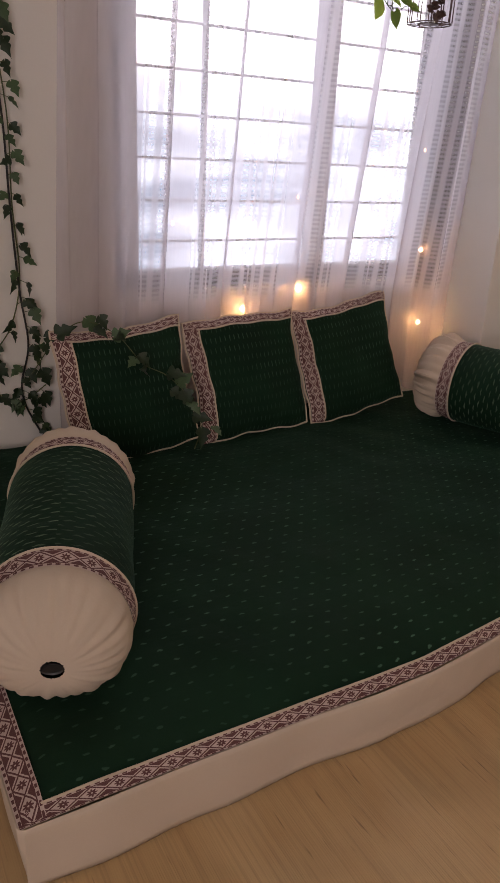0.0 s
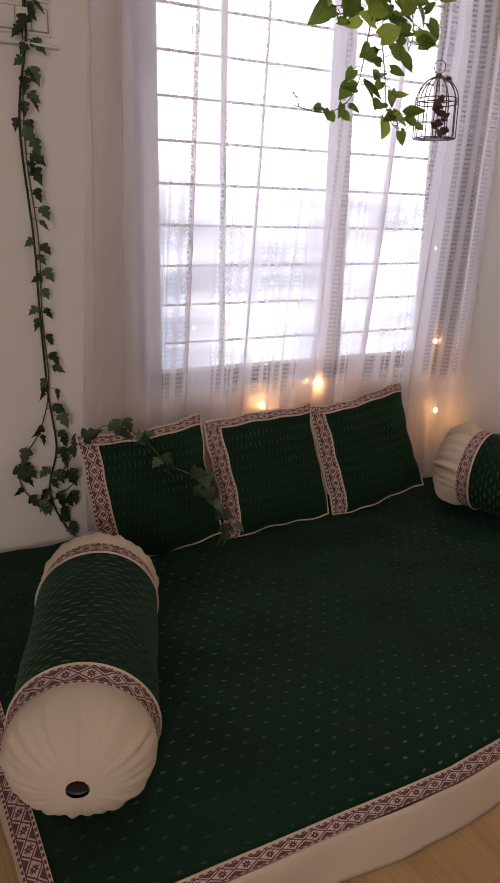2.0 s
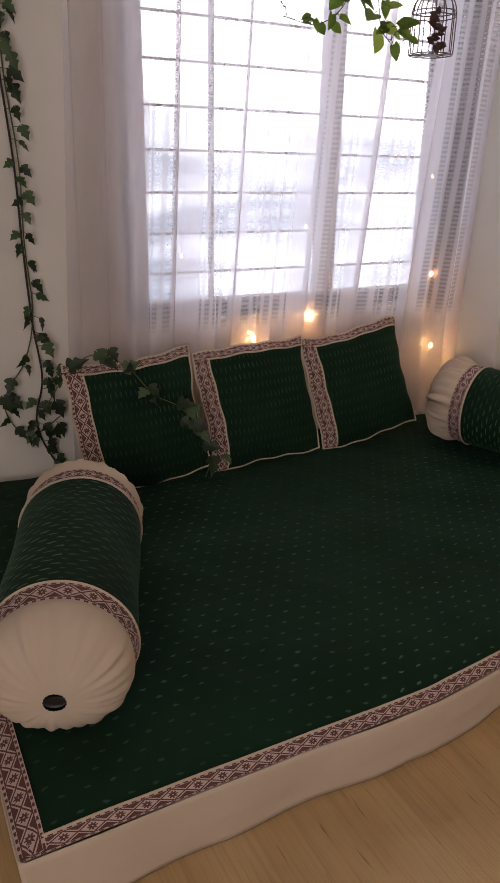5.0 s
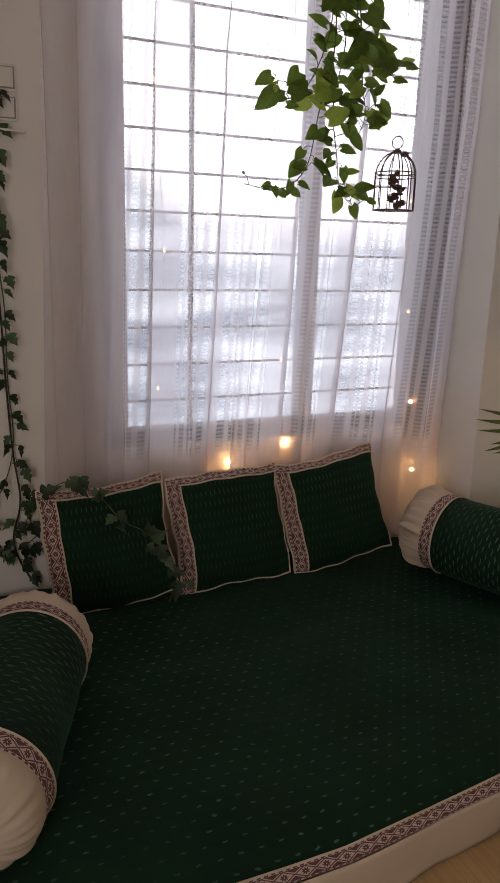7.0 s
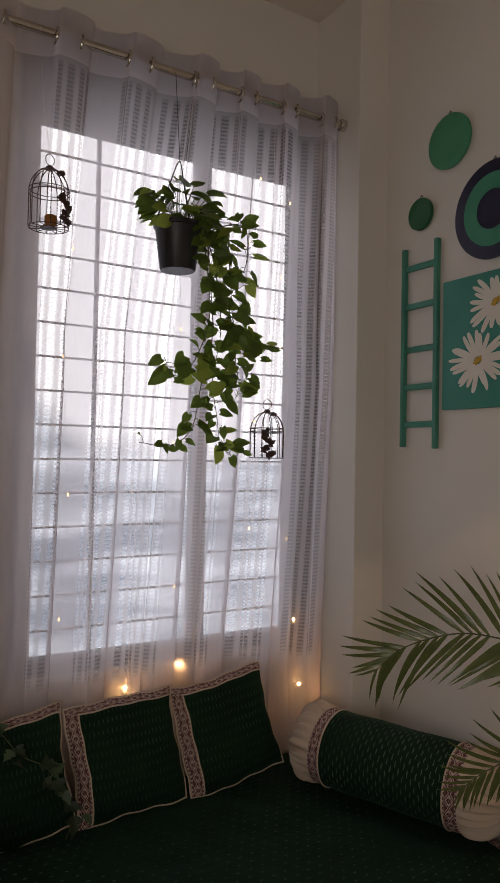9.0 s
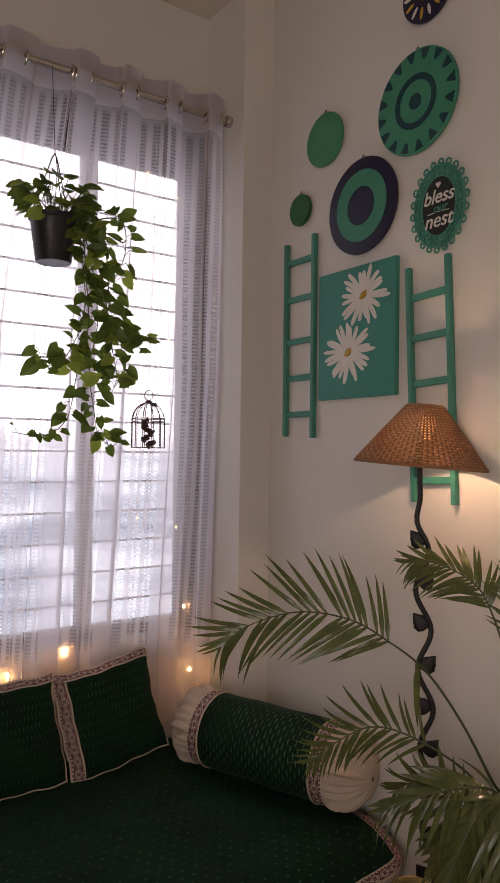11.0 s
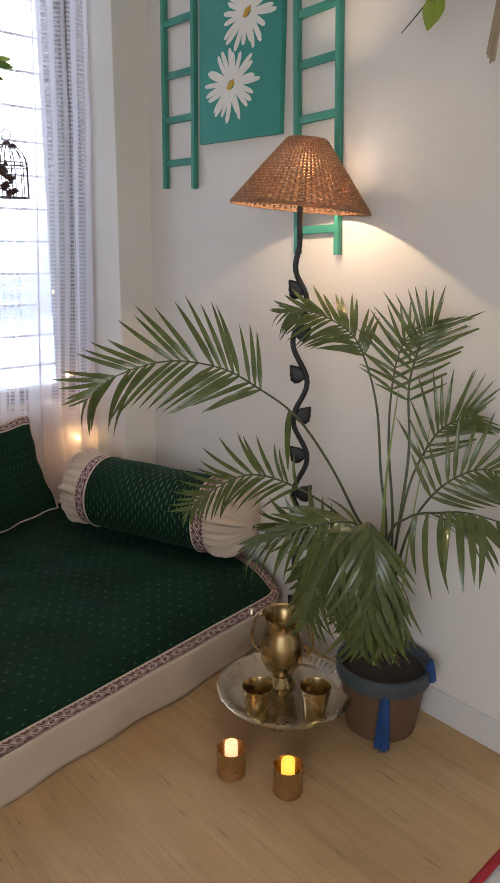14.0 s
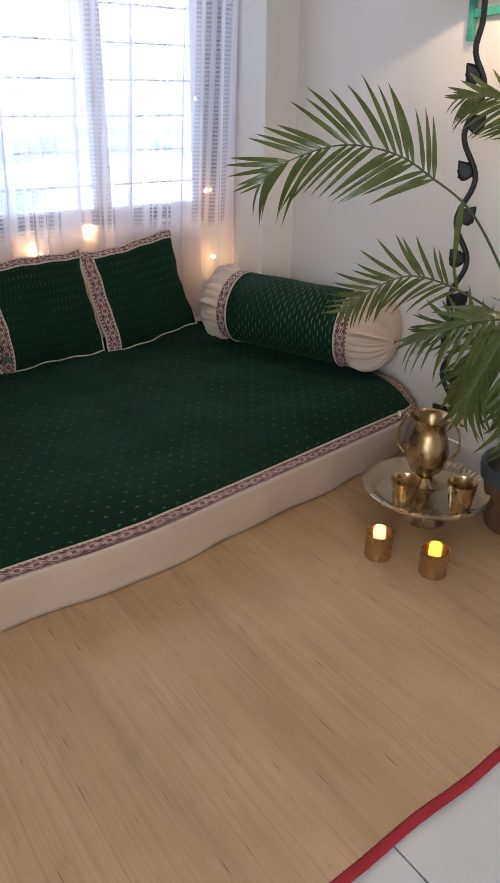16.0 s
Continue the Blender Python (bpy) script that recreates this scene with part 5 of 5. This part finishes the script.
AMBER = mottled("amber_wax", (0.50, 0.20, 0.04), (0.38, 0.14, 0.03), 12, 0.4, 80, 0.1)
LEAFLETS = heart_leaf("leaf", CAGE, 0.2, 0.1)
birdcage((0.866, 1.868, 2.278), 0.064, 0.198, 20, True, "bronze wire birdcage with an amber tealight before the curtain")
birdcage((1.722, 1.868, 1.543), 0.0655, 0.180, -45, False, "bronze wire birdcage with metal leaves before the curtain")

# fairy lights behind the curtain
FAIRY = glow("fairy_light", (1.0, 0.60, 0.26), 14.0)
FAIRY_NEAR = glow("fairy_light_bright", (1.0, 0.56, 0.22), 150.0)
lights = thing("string_lights", (0, 0, 0), 0, "warm fairy lights on thin wire behind the sheer curtain", "string lights")
STRANDS = [
    [(1.02, 2.9), (1.00, 2.70), (1.03, 2.3), (1.00, 1.9), (1.03, 1.4), (1.008, 0.95)],
    [(1.47, 2.9), (1.45, 2.5), (1.47, 2.05), (1.45, 1.6), (1.464, 1.033), (1.490, 0.727), (1.267, 0.667)],
    [(1.84, 2.9), (1.83, 2.73), (1.78, 2.45), (1.80, 2.1), (1.82, 1.7), (1.80, 1.25)],
    [(1.98, 2.9), (1.981, 2.652), (1.946, 2.327), (1.943, 2.024), (1.97, 1.60), (1.99, 1.2), (2.041, 0.846), (2.068, 0.566)],
]
for st in STRANDS:
    part("wire", tube(spline([(x, 2.122 + 0.005 * math.sin(9 * z), z) for x, z in st], 60), 0.0007, 4), CHROME, lights)
    for x, z in st[1:]:
        near = z < 0.86
        part("bulb", lathe([(0.0001, -0.006), (0.0045, -0.003), (0.0075 if near else 0.003, 0.002), (0.0001, 0.010)], 10, (x, 2.120 + 0.005 * math.sin(9 * z), z)), FAIRY_NEAR if near else FAIRY, lights, "glowing warm bulb")

# ---- the second hanging plant, by the east wall ----
QX, QY, QZ = 2.12, 0.228, 2.045
hang2 = thing("macrame_plant", (QX, QY, QZ), 0, "pothos in a macrame rope hanger on an iron bracket", "hanging plant")
part("pot", lathe([(0.05, 0), (0.055, 0.004), (0.072, 0.105), (0.076, 0.107), (0.076, 0.118), (0.068, 0.118), (0.065, 0.1), (0.0001, 0.1)], 30), POT_BROWN, hang2, "dark brown pot")
for q in range(4):
    a = 0.4 + math.pi / 2 * q
    c, s_ = math.cos(a), math.sin(a)
    part("rope", tube([(0, 0, -0.05), (0.05 * c, 0.05 * s_, -0.005), (0.079 * c, 0.079 * s_, 0.10), (0.058 * c, 0.058 * s_, 0.16), (0.006 * c, 0.012 + 0.006 * s_, 0.25), (0.005 * s_, 0.006 + 0.005 * c, 0.34), (0.004 * c, 0.004 * s_, 0.45)], 0.0034, 6), ROPE, hang2, "twisted cotton rope")
bm = bmesh.new()
rnd = random.Random(9)
for i in range(34):
    a, w = rnd.uniform(0, 6.28), 0.013 * math.sqrt(rnd.random())
    tube([(0, 0, -0.04), (0.5 * w * math.cos(a), 0.02 + 0.5 * w * math.sin(a), -0.08), (w * math.cos(a), 0.035 + w * math.sin(a), -0.235 - 0.02 * rnd.random())], 0.0022, 4, bm)
part("tassel", bm, ROPE, hang2, "beige rope tassel")
part("bracket", tube(spline([(0.005, 0, 0.455), (-0.008, 0.004, 0.462), (-0.004, 0.006, 0.478), (0.008, 0.0, 0.472), (0.012, -0.02, 0.50), (0.02, 0.02, 0.60), (0.06, 0.03, 0.70), (0.175, 0.03, 0.72)], 40), 0.0045, 8), BLACK, hang2, "curled black iron bracket")
part("bracket", tube(spline([(0.008, 0.0, 0.472), (0.02, -0.03, 0.56), (0.05, -0.04, 0.66), (0.175, -0.02, 0.70)], 24), 0.0045, 8), BLACK, hang2, "curled black iron bracket")
lf = part("bracket_leaf", iron_leaf(), BLACK, hang2)
solid(lf, 0.0016, 0)
lf.matrix_basis = pose(0.015, 0.03, 0.57, 0, 30, -46)
for i in range(24):
    a, up = rnd.uniform(0, 6.28), rnd.uniform(-0.11, 0.13)
    rr = rnd.uniform(0.05, 0.12)
    tip = Vector((0.75 * rr * math.cos(a) - 0.02, rr * math.sin(a) + 0.015, 0.11 + up))
    part("stalk", tube([(0.2 * tip.x, 0.2 * tip.y, 0.10), tip * 0.6 + Vector((0, 0, 0.06)), tip], 0.0013, 5), VINE, hang2)
    leaf_at(hang2, OLIVES[rnd.randrange(4)], tip, (math.cos(a) * 0.6 - 0.2, math.sin(a) + 0.2, rnd.uniform(-0.9, 0.3)), (-0.8, -0.6, rnd.uniform(0, 0.7)), rnd.uniform(0.036, 0.060))
for i in range(16):
    tip = Vector((rnd.uniform(-0.095, -0.065), rnd.uniform(-0.075, 0.085), rnd.uniform(-0.01, 0.115)))
    part("stalk", tube([(-0.05, 0.3 * tip.y, 0.12), (tip.x - 0.008, 0.8 * tip.y, 0.5 * tip.z + 0.085), tip], 0.0013, 5), VINE, hang2)
    leaf_at(hang2, OLIVES[rnd.randrange(4)], tip, (rnd.uniform(-0.2, 0.1), rnd.uniform(-0.6, 0.8), rnd.uniform(-1.0, -0.2)), (-0.85, -0.5, rnd.uniform(0, 0.5)), rnd.uniform(0.038, 0.058))
part("stick", tube([(-0.02, 0.02, 0.11), (-0.03, 0.09, 0.17), (-0.04, 0.178, 0.229)], [0.004, 0.0035, 0.003], 6), POT_BROWN, hang2, "thin brown stick")
O = Vector((QX, QY, QZ))
for pts, count, size in (
        ([(2.10, 0.23, 2.16), (2.08, 0.31, 2.19), (2.08, 0.38, 2.235), (2.07, 0.43, 2.25)], 4, 0.076),
        ([(2.10, 0.24, 2.15), (2.08, 0.33, 2.17), (2.08, 0.40, 2.19), (2.07, 0.46, 2.185)], 4, 0.084),
        ([(2.10, 0.24, 2.15), (2.07, 0.35, 2.16), (2.07, 0.43, 2.15), (2.07, 0.478, 2.14)], 4, 0.056),
        ([(2.09, 0.25, 2.14), (2.06, 0.34, 2.13), (2.06, 0.37, 2.06), (2.06, 0.355, 1.99), (2.07, 0.39, 1.945), (2.07, 0.43, 1.91), (2.07, 0.473, 1.878)], 6, 0.050),
        ([(2.08, 0.24, 2.14), (2.05, 0.31, 2.09), (2.05, 0.325, 2.01), (2.05, 0.30, 1.97), (2.06, 0.36, 1.945), (2.06, 0.405, 1.93)], 6, 0.060),
        ([(2.08, 0.20, 2.17), (2.04, 0.17, 2.10), (2.04, 0.21, 2.02), (2.05, 0.26, 1.98)], 6, 0.062)):
    path = spline([Vector(p) - O for p in pts], 30)
    part("vine", tube(path, [0.0026 - 0.0013 * i / 30 for i in range(31)], 6), VINE, hang2)
    for i in range(count - 1):
        k = min(30, int(30 * (i + 1.0) / (count - 0.5)))
        if path[k].z < -0.13:
            continue
        sg = 1 if i % 2 else -1
        off = Vector((rnd.uniform(-0.03, 0.01), sg * rnd.uniform(0.006, 0.022), rnd.uniform(-0.015, 0.025)))
        part("stalk", tube([path[k], path[k] + off], 0.0012, 4), VINE, hang2)
        leaf_at(hang2, OLIVES[rnd.randrange(4)], path[k] + off, (rnd.uniform(-0.4, 0.1), 0.45 + sg * 0.4, rnd.uniform(-0.9, 0.2)), (-0.8, rnd.uniform(-0.9, 0.0), 0.4), size * rnd.uniform(0.75, 1.1))

# ---- ivy and switches on the window wall ----
ivy = thing("ivy_garland", (0, 0, 0), 0, "artificial ivy garland hanging down the wall onto the cushion", "ivy garland")
rnd = random.Random(21)
LINES = [
    ([(0.535, 1.90), (0.53, 1.75), (0.505, 1.60), (0.50, 1.48), (0.517, 1.215), (0.522, 1.0), (0.531, 0.768), (0.546, 0.60), (0.52, 0.48), (0.53, 0.40), (0.567, 0.315)], 0.0030, 46),
    ([(0.53, 1.85), (0.515, 1.65), (0.512, 1.45), (0.53, 1.22), (0.528, 1.0), (0.535, 0.80), (0.50, 0.66), (0.44, 0.57), (0.43, 0.50), (0.47, 0.43), (0.53, 0.425), (0.593, 0.467)], 0.002, 27),
]
for pts, w, count in LINES:
    path = spline([(x, 2.138 - 0.004 * math.sin(12 * z), z) for x, z in pts], 80)
    part("stem", tube(path, w, 6), VINE if w < 0.003 else BLACK, ivy, "dark wire stem")
    for i in range(count):
        q = path[min(79, int(80 * (i + 0.5) / count))]
        if q.z > 1.86:
            continue
        sg = 1 if rnd.random() < 0.62 else -1
        off = Vector((sg * rnd.uniform(0.004, 0.026), -rnd.uniform(0.006, 0.022), rnd.uniform(-0.012, 0.012)))
        part("stalk", tube([q, q + off], 0.0009, 4), VINE, ivy)
        leaf_at(ivy, IVIES[rnd.randrange(3)], q + off, (sg * rnd.uniform(0.05, 0.7), -0.2, rnd.uniform(-1, -0.25)), (rnd.uniform(-1.2, 1.2), -0.8, rnd.uniform(-0.1, 0.6)), rnd.uniform(0.032, 0.050))
for x, z in ((0.425, 0.555), (0.58, 0.52)):
    leaf_at(ivy, IVIES[0], (x, 2.12, z), (0.3, -0.2, -0.8), (0.1, -1, 0.2), 0.058)
run = [(0.54, 2.09, 0.52), (0.61, 2.04, 0.64), (0.68, 2.0, 0.69), (0.76, 1.955, 0.655), (0.83, 1.925, 0.57), (0.90, 1.90, 0.53), (0.96, 1.87, 0.46), (0.985, 1.84, 0.38), (0.95, 1.81, 0.32)]
path = spline(run, 50)
part("stem", tube(path, 0.0016, 5), VINE, ivy)
for i in range(19):
    q = path[3 + (i * 46) // 19]
    off = Vector((rnd.uniform(-0.04, 0.04), -rnd.uniform(0.012, 0.03), rnd.uniform(-0.02, 0.035)))
    leaf_at(ivy, IVIES[1 if i % 3 else 2], q + off, (rnd.uniform(-0.6, 0.8), -0.35, rnd.uniform(-0.9, 0.4)), (rnd.uniform(-0.4, 0.4), -0.9, 0.5), rnd.uniform(0.042, 0.062))

for z, label in ((1.866, "white switch plate with four rockers on the wall"), (1.786, "white switch plate with rockers below another")):
    sw = thing("switch_plate", (0.505, 2.15, z), 0, label, "switch", "switch plates")
    part("plate", box((0.19, 0.008, 0.072), (0, -0.004, 0), 0.002), PLATE_PLASTIC, sw)
    part("surround", box((0.176, 0.004, 0.058), (0, -0.0095, 0), 0.0012), PLATE_EDGE, sw, "thin grey surround")
    for i in range(4):
        part("rocker", box((0.040, 0.008, 0.052), (-0.064 + 0.0425 * i, -0.013, 0), 0.0025, None, pose(0, 0, 0, 4, 0, 0)), PLATE_PLASTIC, sw)
ledge = thing("wall_ledge", (0.498, 2.15, 1.724), 0, "thin pale ledge on the wall under the switches", "ledge")
part("board", box((0.24, 0.03, 0.007), (0, -0.015, 0), 0.002), PLATE_PLASTIC, ledge)

# ---- floor tiles ----
STEP = 0.60
tile_mesh = None
x = 1.645 - 6 * STEP
while x < 2.30:
    y = -0.62 - 4 * STEP
    while y < 0.3:
        if tile_mesh is None:
            one = box((STEP - 0.004, STEP - 0.004, 0.008), (0, 0, 0), 0.0008)
            tile_mesh = bpy.data.meshes.new("tile")
            one.to_mesh(tile_mesh)
            one.free()
            tile_mesh.materials.append(TILE)
        if x + STEP > WX0 and y + STEP > WY0:
            t_ob = new("tile", tile_mesh)
            t_ob.parent = floor
            t_ob.location = (x + STEP / 2, y + STEP / 2, -0.0045)
        y += STEP
    x += STEP
